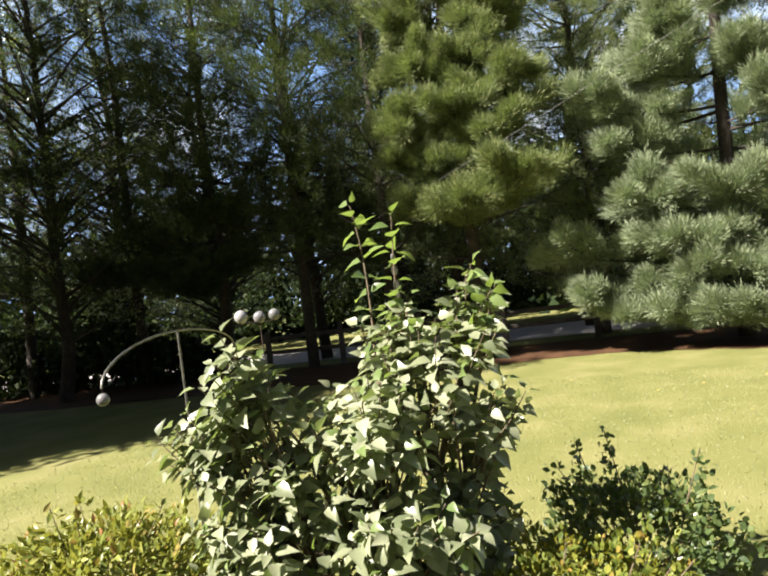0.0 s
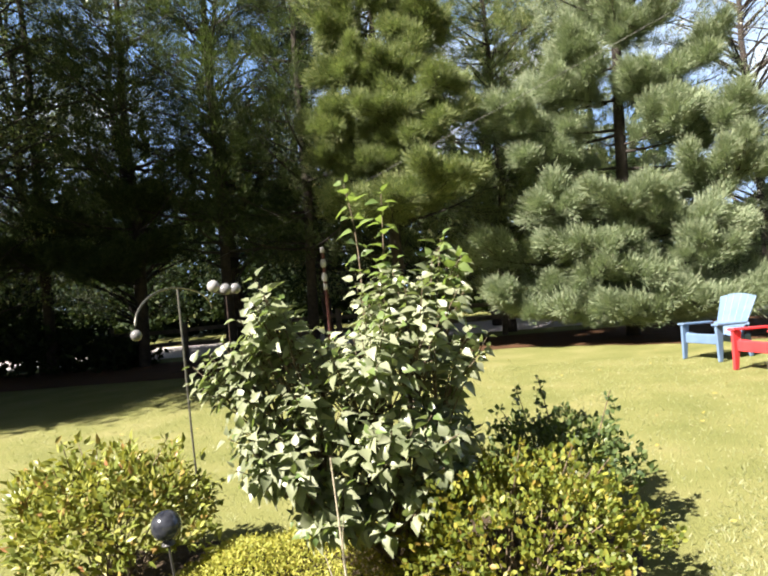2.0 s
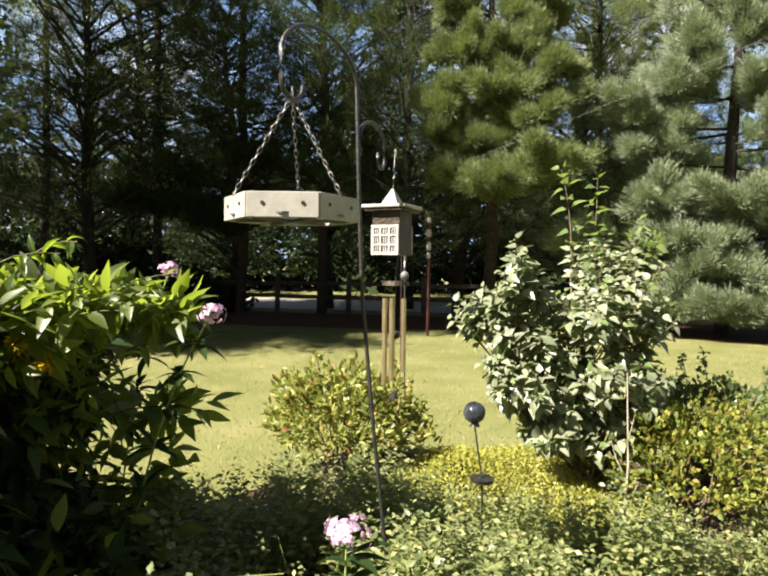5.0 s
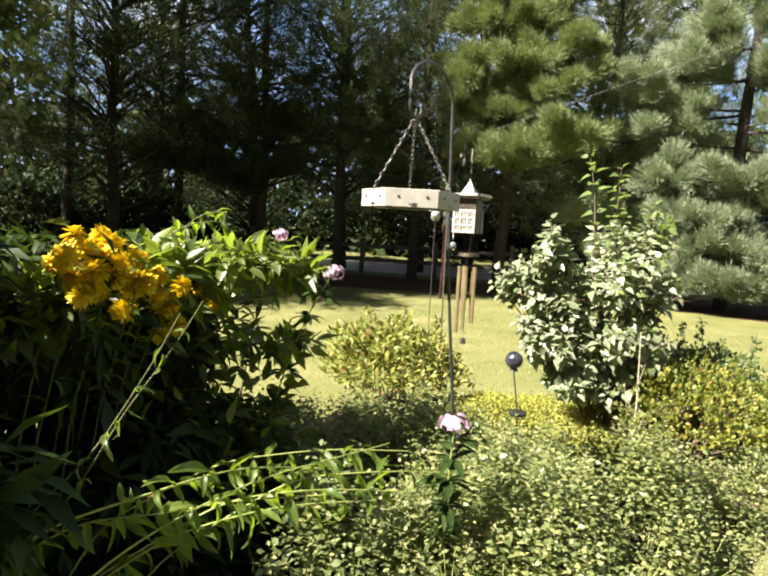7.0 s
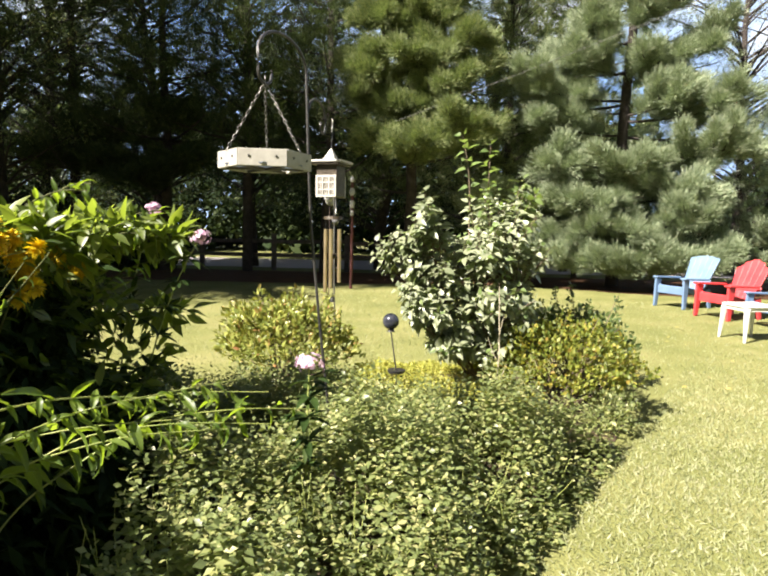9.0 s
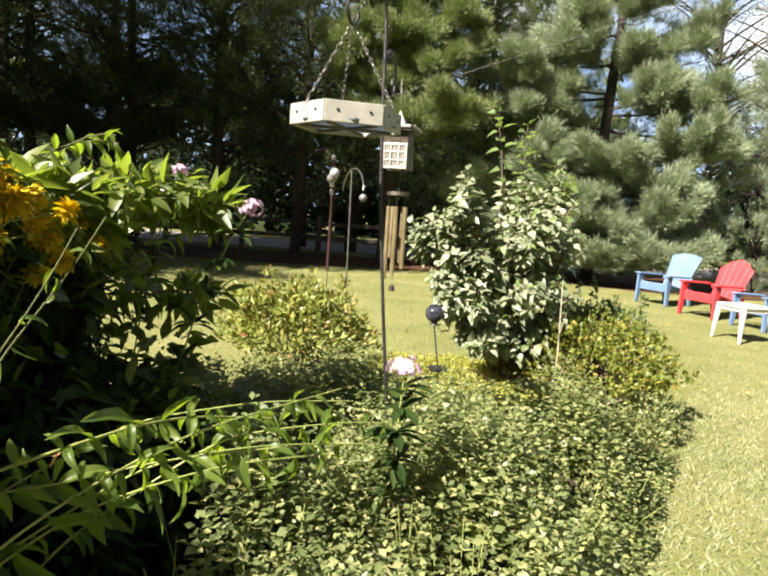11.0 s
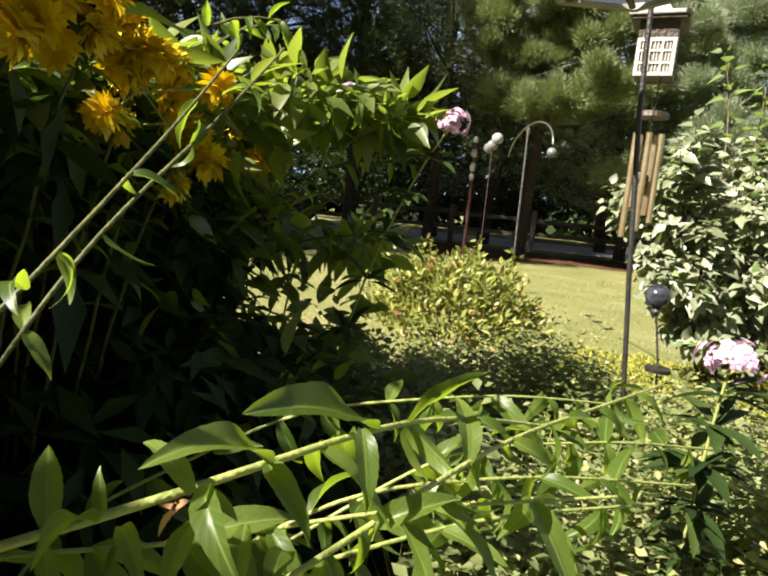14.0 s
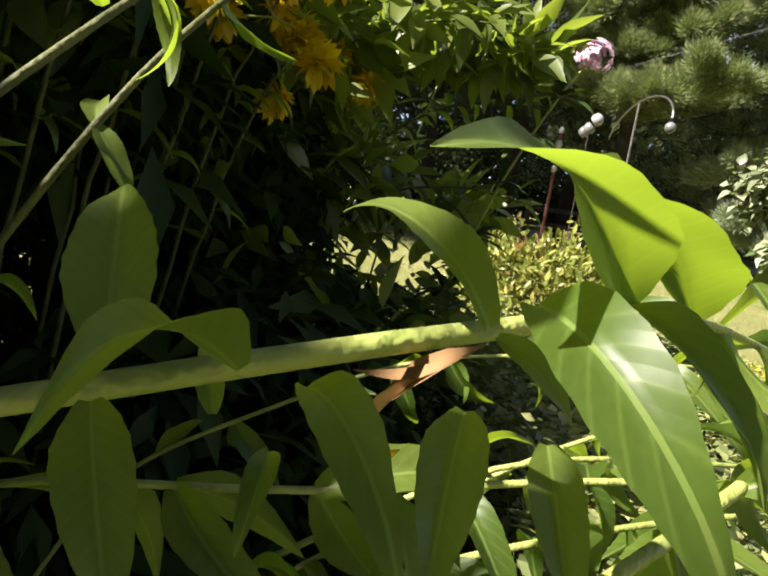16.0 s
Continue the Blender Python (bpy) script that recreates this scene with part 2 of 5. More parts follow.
def veined(m):
    """A pale midrib and side veins on a long leaf that lies along its own y."""
    n, l = m.node_tree.nodes, m.node_tree.links
    p = n["Principled BSDF"]
    xyz = n.new("ShaderNodeSeparateXYZ")
    l.new(n["Texture Coordinate"].outputs["Object"], xyz.inputs[0])

    def calc(op, a, c):
        q = n.new("ShaderNodeMath")
        q.operation = op
        for k, s in enumerate((a, c)):
            if isinstance(s, (int, float)):
                q.inputs[k].default_value = s
            else:
                l.new(s, q.inputs[k])
        return q.outputs[0]

    ax = calc("ABSOLUTE", xyz.outputs["X"], 0)
    rib = calc("LESS_THAN", ax, 0.008)
    side = calc("SINE", calc("MULTIPLY", calc("SUBTRACT", xyz.outputs["Y"], calc("MULTIPLY", ax, 1.3)), 75.0), 0)
    vein = calc("POWER", calc("MAXIMUM", side, 0.0), 6.0)
    mix = n.new("ShaderNodeMix")
    mix.data_type = "RGBA"
    base = p.inputs["Base Color"].links[0].from_socket
    l.new(calc("MAXIMUM", calc("MULTIPLY", rib, 0.5), calc("MULTIPLY", vein, 0.14)), mix.inputs["Factor"])
    l.new(base, mix.inputs["A"])
    mix.inputs["B"].default_value = (0.24, 0.32, 0.08, 1)
    l.new(mix.outputs["Result"], p.inputs["Base Color"])
    bp = n.new("ShaderNodeBump")
    bp.inputs["Strength"].default_value, bp.inputs["Distance"].default_value = 0.03, 0.01
    l.new(side, bp.inputs["Height"])
    l.new(bp.outputs[0], p.inputs["Normal"])


veined(TALL_LEAF)


def cloud_mat():
    """Far pale sky with soft white clouds."""
    m, n, l, p = nodes_of("cloudy_sky")
    co = n.new("ShaderNodeTexCoord")
    no = n.new("ShaderNodeTexNoise")
    no.inputs["Scale"].default_value, no.inputs["Detail"].default_value = 0.012, 6
    l.new(co.outputs["Object"], no.inputs["Vector"])
    r = ramp(n, [(0.40, (0.28, 0.46, 0.80)), (0.56, (0.55, 0.68, 0.90)), (0.66, (1.0, 1.0, 1.0))])
    l.new(no.outputs["Fac"], r.inputs[0])
    em = n.new("ShaderNodeEmission")
    em.inputs["Strength"].default_value = 0.40
    l.new(r.outputs[0], em.inputs[0])
    l.new(em.outputs[0], n["Material Output"].inputs[0])
    return m


CLOUDY = cloud_mat()


# ---- mesh helpers ----
def mesh_np(name, verts, faces, material, smooth=False):
    """A mesh from arrays; all faces have the same number of corners."""
    me = bpy.data.meshes.new(name)
    verts, faces = np.asarray(verts, np.float32), np.asarray(faces, np.int32)
    k = faces.shape[1]
    me.vertices.add(len(verts))
    me.vertices.foreach_set("co", verts.ravel())
    me.loops.add(faces.size)
    me.loops.foreach_set("vertex_index", faces.ravel())
    me.polygons.add(len(faces))
    me.polygons.foreach_set("loop_start", np.arange(0, faces.size, k, dtype=np.int32))
    me.update(calc_edges=True)
    if smooth:
        me.polygons.foreach_set("use_smooth", np.ones(len(faces), bool))
    me.materials.append(material)
    return me


def child(ob, parent, label=""):
    ob.parent = parent
    if label:
        ob["label"] = label
    return ob


def part(name, bm, material, parent, label="", smooth=False):
    me = bpy.data.meshes.new(name)
    bmesh.ops.recalc_face_normals(bm, faces=bm.faces)
    bm.to_mesh(me)
    bm.free()
    me.materials.append(material)
    if smooth:
        me.polygons.foreach_set("use_smooth", np.ones(len(me.polygons), bool))
    return child(new(name, me), parent, label)


def thing(name, place, label, category, group="", turn=0.0):
    ob = new(name)
    ob.matrix_world = pose(*place, 0, 0, turn)
    return tagged(ob, label, category, group)


def rod(points, radii, sides=6):
    """A tube along points; gives vertices and quads."""
    p = np.asarray(points, float)
    r = np.broadcast_to(np.asarray(radii, float), (len(p),))
    t = np.gradient(p, axis=0)
    t /= np.linalg.norm(t, axis=1, keepdims=True) + 1e-9
    ref = np.array([0, 0, 1.0]) if abs(t[:, 2]).mean() < 0.8 else np.array([1.0, 0, 0])
    u = np.cross(t, ref)
    u /= np.linalg.norm(u, axis=1, keepdims=True) + 1e-9
    v = np.cross(t, u)
    a = np.linspace(0, 2 * np.pi, sides, endpoint=False)
    ring = u[:, None] * np.cos(a)[None, :, None] + v[:, None] * np.sin(a)[None, :, None]
    verts = (p[:, None] + ring * r[:, None, None]).reshape(-1, 3)
    i, j = np.meshgrid(np.arange(len(p) - 1), np.arange(sides), indexing="ij")
    q = np.stack([i * sides + j, i * sides + (j + 1) % sides, (i + 1) * sides + (j + 1) % sides, (i + 1) * sides + j], -1)
    return verts, q.reshape(-1, 4)


def joined(pieces):
    vs, fs, k = [], [], 0
    for v, f in pieces:
        vs.append(v)
        fs.append(f + k)
        k += len(v)
    return np.concatenate(vs), np.concatenate(fs)


def rod_part(name, points, radii, material, parent, label="", sides=8):
    v, f = rod(points, radii, sides)
    return child(new(name, mesh_np(name, v, f, material, True)), parent, label)


def box(bm, size, m=Matrix(), bevel=0.0):
    made = bmesh.ops.create_cube(bm, size=1.0, matrix=m @ Matrix.Diagonal((*size, 1)))
    if bevel:
        edges = list({e for v in made["verts"] for e in v.link_edges})
        bmesh.ops.bevel(bm, geom=edges, offset=bevel, segments=2, affect="EDGES", profile=0.5)


def ball(bm, r, m=Matrix(), u=20, v=14):
    bmesh.ops.create_uvsphere(bm, u_segments=u, v_segments=v, radius=r, matrix=m)


def cone(bm, r1, r2, depth, m=Matrix(), seg=20):
    bmesh.ops.create_cone(bm, cap_ends=True, segments=seg, radius1=r1, radius2=r2, depth=depth, matrix=m)


# leaf outlines: along y from 0 to 1, folded along the midrib; triangles
def leaf_shape(widths, fold=0.18, droop=0.12):
    ys = np.linspace(0, 1, len(widths) + 2)
    v, f = [(0, 0, 0)], []
    for y, w in zip(ys[1:-1], widths):
        z = -droop * y * y
        v += [(-w, y, z + fold * w), (0, y, z), (w, y, z + fold * w)]
    v.append((0, 1, -droop))
    n = len(widths)
    f += [(0, 2, 1), (0, 3, 2)]
    for i in range(n - 1):
        a, b = 1 + 3 * i, 4 + 3 * i
        f += [(a, a + 1, b + 1), (a, b + 1, b), (a + 1, a + 2, b + 2), (a + 1, b + 2, b + 1)]
    a, e = 1 + 3 * (n - 1), 1 + 3 * n
    f += [(a, a + 1, e), (a + 1, a + 2, e)]
    return np.array(v, float), np.array(f)


OVATE = leaf_shape((0.30, 0.26))
BLADE = leaf_shape((0.15,), 0.3, 0.3)
PLAIN = leaf_shape((0.30,), 0.25, 0.15)
HEART = leaf_shape((0.34, 0.31, 0.15), 0.32, 0.30)
SMALL = (np.array([(0, 0, 0), (-0.24, 0.5, 0.05), (0.24, 0.5, 0.05), (0, 1, -0.05)]), np.array([(0, 2, 1), (1, 2, 3)]))
LANCE = leaf_shape((0.09, 0.13, 0.14, 0.12, 0.07), 0.35, 0.3)
WIDE_LANCE = leaf_shape((0.13, 0.19, 0.19, 0.14, 0.07), 0.30, 0.18)


def unit(a):
    return a / (np.linalg.norm(a, axis=-1, keepdims=True) + 1e-9)


def spread(shape, pos, along, normal, size):
    """Copies of a leaf shape at many places; gives vertices and triangles."""
    tv, tf = shape
    y = unit(along)
    x = unit(np.cross(y, normal))
    z = np.cross(x, y)
    basis = np.stack([x, y, z], -1)
    verts = pos[:, None] + size[:, None, None] * np.einsum("nij,tj->nti", basis, tv)
    faces = tf[None] + (np.arange(len(pos)) * len(tv))[:, None, None]
    return verts.reshape(-1, 3), faces.reshape(-1, 3)


def curve3(a, b, c, n):
    """A bent line from a by b to c."""
    t = np.linspace(0, 1, n)[:, None]
    a, b, c = (np.asarray(q, float) for q in (a, b, c))
    return (1 - t) ** 2 * a + 2 * t * (1 - t) * b + t * t * c


# ---- ground ----
def sheet(name, outline, z, material, kind_label, category, cuts=0):
    bm = bmesh.new()
    bm.faces.new([bm.verts.new((x, y, z)) for x, y in outline])
    if cuts:
        bmesh.ops.triangulate(bm, faces=bm.faces)
    me = bpy.data.meshes.new(name)
    bm.to_mesh(me)
    bm.free()
    me.materials.append(material)
    return tagged(new(name, me), kind_label, category, kind="structure")


sheet("ground", [(-400, -400), (400, -400), (400, 400), (-400, 400)], 0.0, LAWN, "sunny mown lawn, yellowing in places", "lawn")

FENCE_A, FENCE_B = Vector((-22.0, 11.2, 0)), Vector((4.0, 15.6, 0))


rng = np.random.default_rng(3)
edge = [(-30.0, 6.5), (-12.0, 9.0), (-8.5, 9.6), (-6.0, 10.0), (-3.5, 10.9), (-1.5, 11.6), (0.0, 11.7), (1.2, 11.1), (2.1, 10.8), (3.4, 10.9), (5.0, 11.2), (7.5, 11.0), (12.0, 10.0)]
pts = []
for (x0, y0), (x1, y1) in zip(edge, edge[1:]):
    for k in range(6):
        s = k / 6
        pts.append((x0 + s * (x1 - x0), y0 + s * (y1 - y0) + rng.normal(0, 0.06)))
sheet("pavement", pts + [(12.0, 16.2), (4.0, 15.4), (-22.0, 11.0), (-30.0, 9.6)], 0.006, NEEDLE_BED, "brown pine straw under the trees", "pine straw", 1)
sheet("road", [(-60, 6.0), (-22.0, 12.4), (4.0, 16.8), (40, 23.0), (40, 28.0), (-60, 11.0)], 0.008, ROAD, "pale sunlit gravel road behind the fence", "road")
sheet("garden_bed", [(-3.2, -2.2), (-0.95, -1.5), (-0.4, 0.1), (0.1, 1.0), (0.3, 1.7), (0.42, 2.4), (0.3, 3.0), (-0.4, 2.9), (-1.3, 2.7), (-2.3, 2.3), (-2.5, 1.3), (-2.3, 0.4), (-3.2, 0.2)], 0.007, SOIL, "dark garden soil under the planting", "garden bed")



def far_sky():
    a = np.linspace(math.radians(-80), math.radians(75), 60)
    v = np.concatenate([np.c_[330 * np.sin(a), 330 * np.cos(a), np.full(60, z)] for z in (-2.0, 300.0)])
    f = np.array([(k, k + 1, k + 61, k + 60) for k in range(59)])
    tagged(new("backdrop", mesh_np("backdrop", v, f, CLOUDY, True)), "pale blue sky with white clouds behind the trees", "sky", kind="structure")


far_sky()

# grass blades on the nearer lawn
g = np.random.default_rng(5)
N = 60000
gx = g.uniform(-6.5, 4.5, N)
gy = 10.5 * g.random(N) ** 1.4 - 1.2
inside = (gx < 0.05 + 0.30 * gy) & (gx > -2.6) & (gy < 2.6)
inside |= (gx < -1.0) & (gy < 0.5)
gp = np.stack([gx, gy, np.zeros(N)], 1)[~inside]
near = np.stack([g.normal(0.5, 1.1, N), g.normal(0.6, 1.7, N), np.zeros(N)], 1)
gp = np.concatenate([gp, near[(near[:, 0] > -0.22 + 0.36 * near[:, 1]) & (near[:, 0] > -0.9)]])
n = len(gp)
lean = np.stack([g.normal(0, 0.8, n), g.normal(0, 0.8, n), np.ones(n)], 1)
blade = (np.array([(-0.11, 0, 0), (0.11, 0, 0), (0, 1, 0.25)]), np.array([(0, 1, 2)]))
v, f = spread(blade, gp, lean, g.normal(0, 1, (n, 3)), g.uniform(0.014, 0.036, n))
tagged(new("grass", mesh_np("grass", v, f, GRASS)), "short mown grass blades on the lawn", "grass", kind="stuff")

# yellow fallen leaves on the lawn
n = 110
fp = np.stack([g.uniform(-5, 4, n), g.uniform(1.5, 10, n), np.full(n, 0.035)], 1)
fp = fp[~((fp[:, 0] < 0.6) & (fp[:, 0] > -2.6) & (fp[:, 1] < 3.0))]
n = len(fp)
FALLEN = leaf_mat("fallen_leaf", [(0, (0.45, 0.33, 0.06)), (0.6, (0.50, 0.42, 0.12)), (1, (0.30, 0.15, 0.06))], 0.6, 0.1)
v, f = spread(SMALL, fp, np.c_[g.normal(0, 1, (n, 2)), np.zeros(n)], np.c_[g.normal(0, 0.3, (n, 2)), np.ones(n)], g.uniform(0.03, 0.06, n))
tagged(new("fallen_leaf", mesh_np("fallen_leaf", v, f, FALLEN)), "small yellow leaves fallen on the grass", "fallen leaves", kind="stuff")


# ---- trees ----
NEEDLE = np.array([(-0.065, 0, 0), (0.065, 0, 0), (0, 1, 0)]), np.array([(0, 1, 2)])


def plume(r, a, c, wide, thick, tufts, needles, big=1.0):
    """One pine bough from a on the trunk to its tip c: the bent limb, and a flat plume of upswept needle tufts."""
    a, c = np.asarray(a, float), np.asarray(c, float)
    L = np.linalg.norm(c - a)
    out = (c - a) / L
    b = a + (c - a) * 0.55 - np.array([0, 0, 0.10 * L])
    side = unit(np.cross(out, [0, 0, 1.0]))
    rise = np.cross(side, out)
    wood = [rod(curve3(a, b, c, 8), np.linspace(0.012 + 0.009 * L, 0.004, 8), 5)]
    s = 1.0 - 0.80 * r.random(tufts) ** 1.1
    s[0] = 1.0
    fat = np.sin(np.pi * np.clip(0.10 + 0.80 * s, 0, 1)) ** 0.7
    th, rad = r.uniform(0, 2 * np.pi, tufts), np.sqrt(r.random(tufts))
    x, y = np.cos(th) * rad, np.sin(th) * rad
    q = ((1 - s) ** 2)[:, None] * a + (2 * s * (1 - s))[:, None] * b + (s * s)[:, None] * c
    e = q + side * (x * fat * wide / 2)[:, None] + rise * (y * fat * thick / 2)[:, None] + np.array([0, 0, 0.06]) + out * (0.2 * wide * (1 - np.abs(x)) * (s > 0.7))[:, None]
    for k in range(0, tufts, 3):
        wood.append(rod(curve3(q[k], (q[k] + e[k]) / 2 - np.array([0, 0, 0.02]), e[k], 3), 0.005, 4))
    shell = side * x[:, None] + rise * y[:, None]
    d = unit(out * 0.55 + shell * 0.55 + np.array([0, 0, 0.5]) + r.normal(0, 0.15, (tufts, 3)))
    size = r.uniform(0.10, 0.17, tufts) * big
    spray = unit(r.normal(0, 1, (tufts, needles, 3)))
    pos = e[:, None] + (spray * (r.random((tufts, needles, 1)) ** 0.5) * 0.95 + d[:, None] * r.uniform(-0.2, 1.3, (tufts, needles, 1))) * size[:, None, None]
    nd = unit(d[:, None] + spray * 0.55)
    nn = spray * 0.5 + shell[:, None] * 0.4 + np.array([0, 0, 0.6]) + r.normal(0, 0.35, spray.shape)
    v, f = spread(NEEDLE, pos.reshape(-1, 3), nd.reshape(-1, 3), nn.reshape(-1, 3), (r.uniform(0.75, 1.25, (tufts, needles)) * 0.092 * big).reshape(-1))
    return wood, (v, f)


def pine_meshes(seed, height, low, reach, whorls, per, needle_mat, tufts=16, needles=46, boughs=(), back_below=0.0, big=1.0, lift=0.12):
    """Trunk, branchwork and needle crown of a white pine: whorls of plumes, and the named boughs (tip, width, thickness).
    Below back_below the whorls grow on the far side alone, where no named bough stands."""
    r = np.random.default_rng(seed)
    k = 12
    hs = np.linspace(0, height, k)
    wob = np.cumsum(r.normal(0, 0.04, (k, 2)), 0)
    wob -= wob[0]
    tv = rod(np.c_[wob, hs], 0.135 * (1 - hs / height) ** 0.8 + 0.015, 10)

    def on_trunk(z):
        return np.array([np.interp(z, hs, wob[:, 0]), np.interp(z, hs, wob[:, 1]), z])

    wood, green = [], []
    for i in range(whorls):
        u = i / (whorls - 1)
        z = low + (height * 0.97 - low) * u
        for j in range(per):
            az = 2 * np.pi * (j + r.random() * 0.7) / per + i * 1.3
            if z < back_below and math.sin(az) < 0.15:
                continue
            L = reach * (1 - u) ** 0.7 * r.uniform(0.65, 1.1) + 0.35
            a = on_trunk(z + r.normal(0, 0.1))
            w, g = plume(r, a, a + np.array([np.cos(az) * L, np.sin(az) * L, L * r.uniform(-0.06, 0.2) + lift * L]), 0.5 * L + 0.35, 0.26 * L + 0.3, int(tufts * (0.6 + 0.4 * L)), needles, big)
            wood += w
            green.append(g)
    for tip, wide, thick in boughs:
        tip = np.array(tip, float)
        L = math.hypot(tip[0], tip[1])
        a = on_trunk(max(0.4, tip[2] - 0.10 * L))
        out = unit(tip - a)
        side = unit(np.cross(out, [0, 0, 1.0]))
        sprays = [(a, tip, 0.5 * wide, 0.6 * thick)]
        for m in range(int(5 + 5 * wide)):
            u = r.uniform(0.35, 0.95)
            q = a + (tip - a) * u
            k = 1 if m % 2 else -1
            e = q + side * k * wide * r.uniform(0.25, 0.75) + out * r.uniform(0.15, 0.5) + np.array([0, 0, thick * r.uniform(-0.45, 0.75)])
            sprays.append((q, e, r.uniform(0.22, 0.4), r.uniform(0.16, 0.28)))
        for p0, p1, w0, h0 in sprays:
            w, g = plume(r, p0, p1, w0, h0, int(12 + 38 * np.linalg.norm(p1 - p0)), 92, 1.0)
            wood += w
            green.append(g)
    lv, lf = joined(wood)
    v, f = joined(green)
    return (mesh_np("trunk", *tv, BARK, True), mesh_np("branchwork", lv, lf, BARK, True), mesh_np("crown", v, f, needle_mat))


def tree_from(name, meshes, place, turn, scale, label, category="pine tree", group="", names=("trunk", "branchwork", "crown")):
    ob = thing(name, place, label, category, group, turn)
    for nm, me in zip(names, meshes):
        q = child(new(nm, me), ob)
        if nm != "trunk":
            tagged(q, kind="stuff")
    ob.scale = (scale, scale, scale)
    return ob


def leafy_meshes(seed, height, low, reach, leaves, mat_leaf, leaf_size=0.085, clumps=150, trunk_r=0.16):
    """Trunk, limbs and leaf crown of a broadleaf tree."""
    r = np.random.default_rng(seed)
    k = 10
    hs = np.linspace(0, height * 0.9, k)
    wob = np.cumsum(r.normal(0, 0.08, (k, 2)), 0)
    wob -= wob[0]
    tv = rod(np.c_[wob, hs], trunk_r * (1 - hs / height) ** 0.9 + 0.015, 9)
    limbs, centers = [], []
    for i in range(clumps):
        z = low + (height - low) * r.random() ** 0.9
        u = (z - low) / (height - low)
        L = reach * (0.45 + 1.1 * np.sin(np.pi * min(0.95, u * 0.8 + 0.15))) * r.uniform(0.35, 0.85)
        az = r.uniform(0, 2 * np.pi)
        z0 = max(low * 0.8, z - L * r.uniform(0.3, 0.7))
        a = np.array([np.interp(z0, hs, wob[:, 0]), np.interp(z0, hs, wob[:, 1]), min(z0, hs[-1])])
        c = a + np.array([np.cos(az) * L, np.sin(az) * L, z - z0])
        b = (a + c) / 2 + np.array([0, 0, 0.15 * L])
        limbs.append(rod(curve3(a, b, c, 6), np.linspace(0.01 + 0.012 * L, 0.004, 6), 5))
        centers.append((c, 0.28 + 0.14 * L))
        centers.append((b * 0.4 + c * 0.6, 0.22 + 0.10 * L))
    per = leaves // len(centers)
    P = np.concatenate([c + unit(r.normal(0, 1, (per, 3))) * (s * r.random((per, 1)) ** 0.5) * np.array([1.15, 1.15, 0.6]) for c, s in centers])
    n = len(P)
    v, f = spread(SMALL, P, r.normal(0, 1, (n, 3)) - np.array([0, 0, 0.3]), r.normal(0, 0.6, (n, 3)) + np.array([0, 0, 1]), r.uniform(0.7, 1.3, n) * leaf_size)
    lv, lf = joined(limbs)
    return (mesh_np("trunk", *tv, BARK, True), mesh_np("branchwork", lv, lf, BARK, True), mesh_np("crown", v, f, mat_leaf))


BIG_BOUGHS = (((-1.76, -1.6, 2.69), 1.0, 0.5), ((1.22, -1.8, 2.17), 1.1, 0.55), ((-2.97, -1.8, 1.93), 0.9, 0.45), ((-2.16, -1.6, 0.80), 0.8, 0.35), ((0.75, -1.6, 0.75), 0.9, 0.35),
              ((-2.23, -1.2, 4.5), 1.0, 0.5), ((-1.87, -1.2, 3.7), 0.6, 0.3), ((1.07, -1.4, 4.1), 0.9, 0.55), ((2.4, -1.2, 4.05), 1.1, 0.65), ((2.2, -1.6, 3.0), 1.1, 0.6), ((1.55, -1.8, 1.6), 0.9, 0.45),
              ((-1.0, -2.2, 1.9), 1.0, 0.45), ((-0.15, -2.1, 1.3), 0.9, 0.4), ((-0.9, -0.8, 5.6), 0.9, 0.65), ((0.5, -0.8, 6.0), 0.9, 0.65), ((0.0, -0.4, 6.6), 0.8, 0.8), ((0.6, -1.0, 4.75), 0.8, 0.5),
              ((1.55, -1.5, 0.78), 0.9, 0.35), ((-1.37, -1.9, 0.76), 0.8, 0.5), ((-0.3, -2.0, 0.62), 0.7, 0.45), ((0.3, -2.0, 0.68), 0.8, 0.55), ((-0.9, -1.9, 1.28), 0.8, 0.5), ((2.05, -1.8, 0.85), 0.8, 0.6), ((-2.6, -1.6, 1.15), 0.8, 0.45), ((1.1, -1.9, 0.62), 0.7, 0.4), ((-0.1, -2.0, 2.5), 0.9, 0.45), ((-1.3, -1.0, 5.0), 0.8, 0.5), ((1.7, -0.8, 5.2), 0.9, 0.6))
MID_BOUGHS = (((-0.5, -2.1, 3.23), 0.9, 0.32), ((1.85, -2.3, 3.32), 1.1, 0.45), ((0.7, -2.4, 3.05), 1.0, 0.34), ((-0.95, -1.3, 4.15), 0.8, 0.42), ((0.2, -1.3, 4.0), 0.8, 0.4), ((-0.95, -1.5, 4.75), 0.9, 0.45),
              ((1.55, -1.5, 4.5), 1.0, 0.5), ((0.5, -1.6, 4.95), 0.9, 0.45), ((1.7, -1.3, 5.4), 0.9, 0.55), ((-0.5, -0.9, 6.0), 1.0, 0.65), ((0.6, -1.2, 5.9), 1.0, 0.6), ((-0.75, -0.5, 7.2), 0.9, 0.8), ((1.4, -0.5, 6.9), 1.0, 0.8), ((0.45, -0.3, 7.6), 1.0, 0.9))
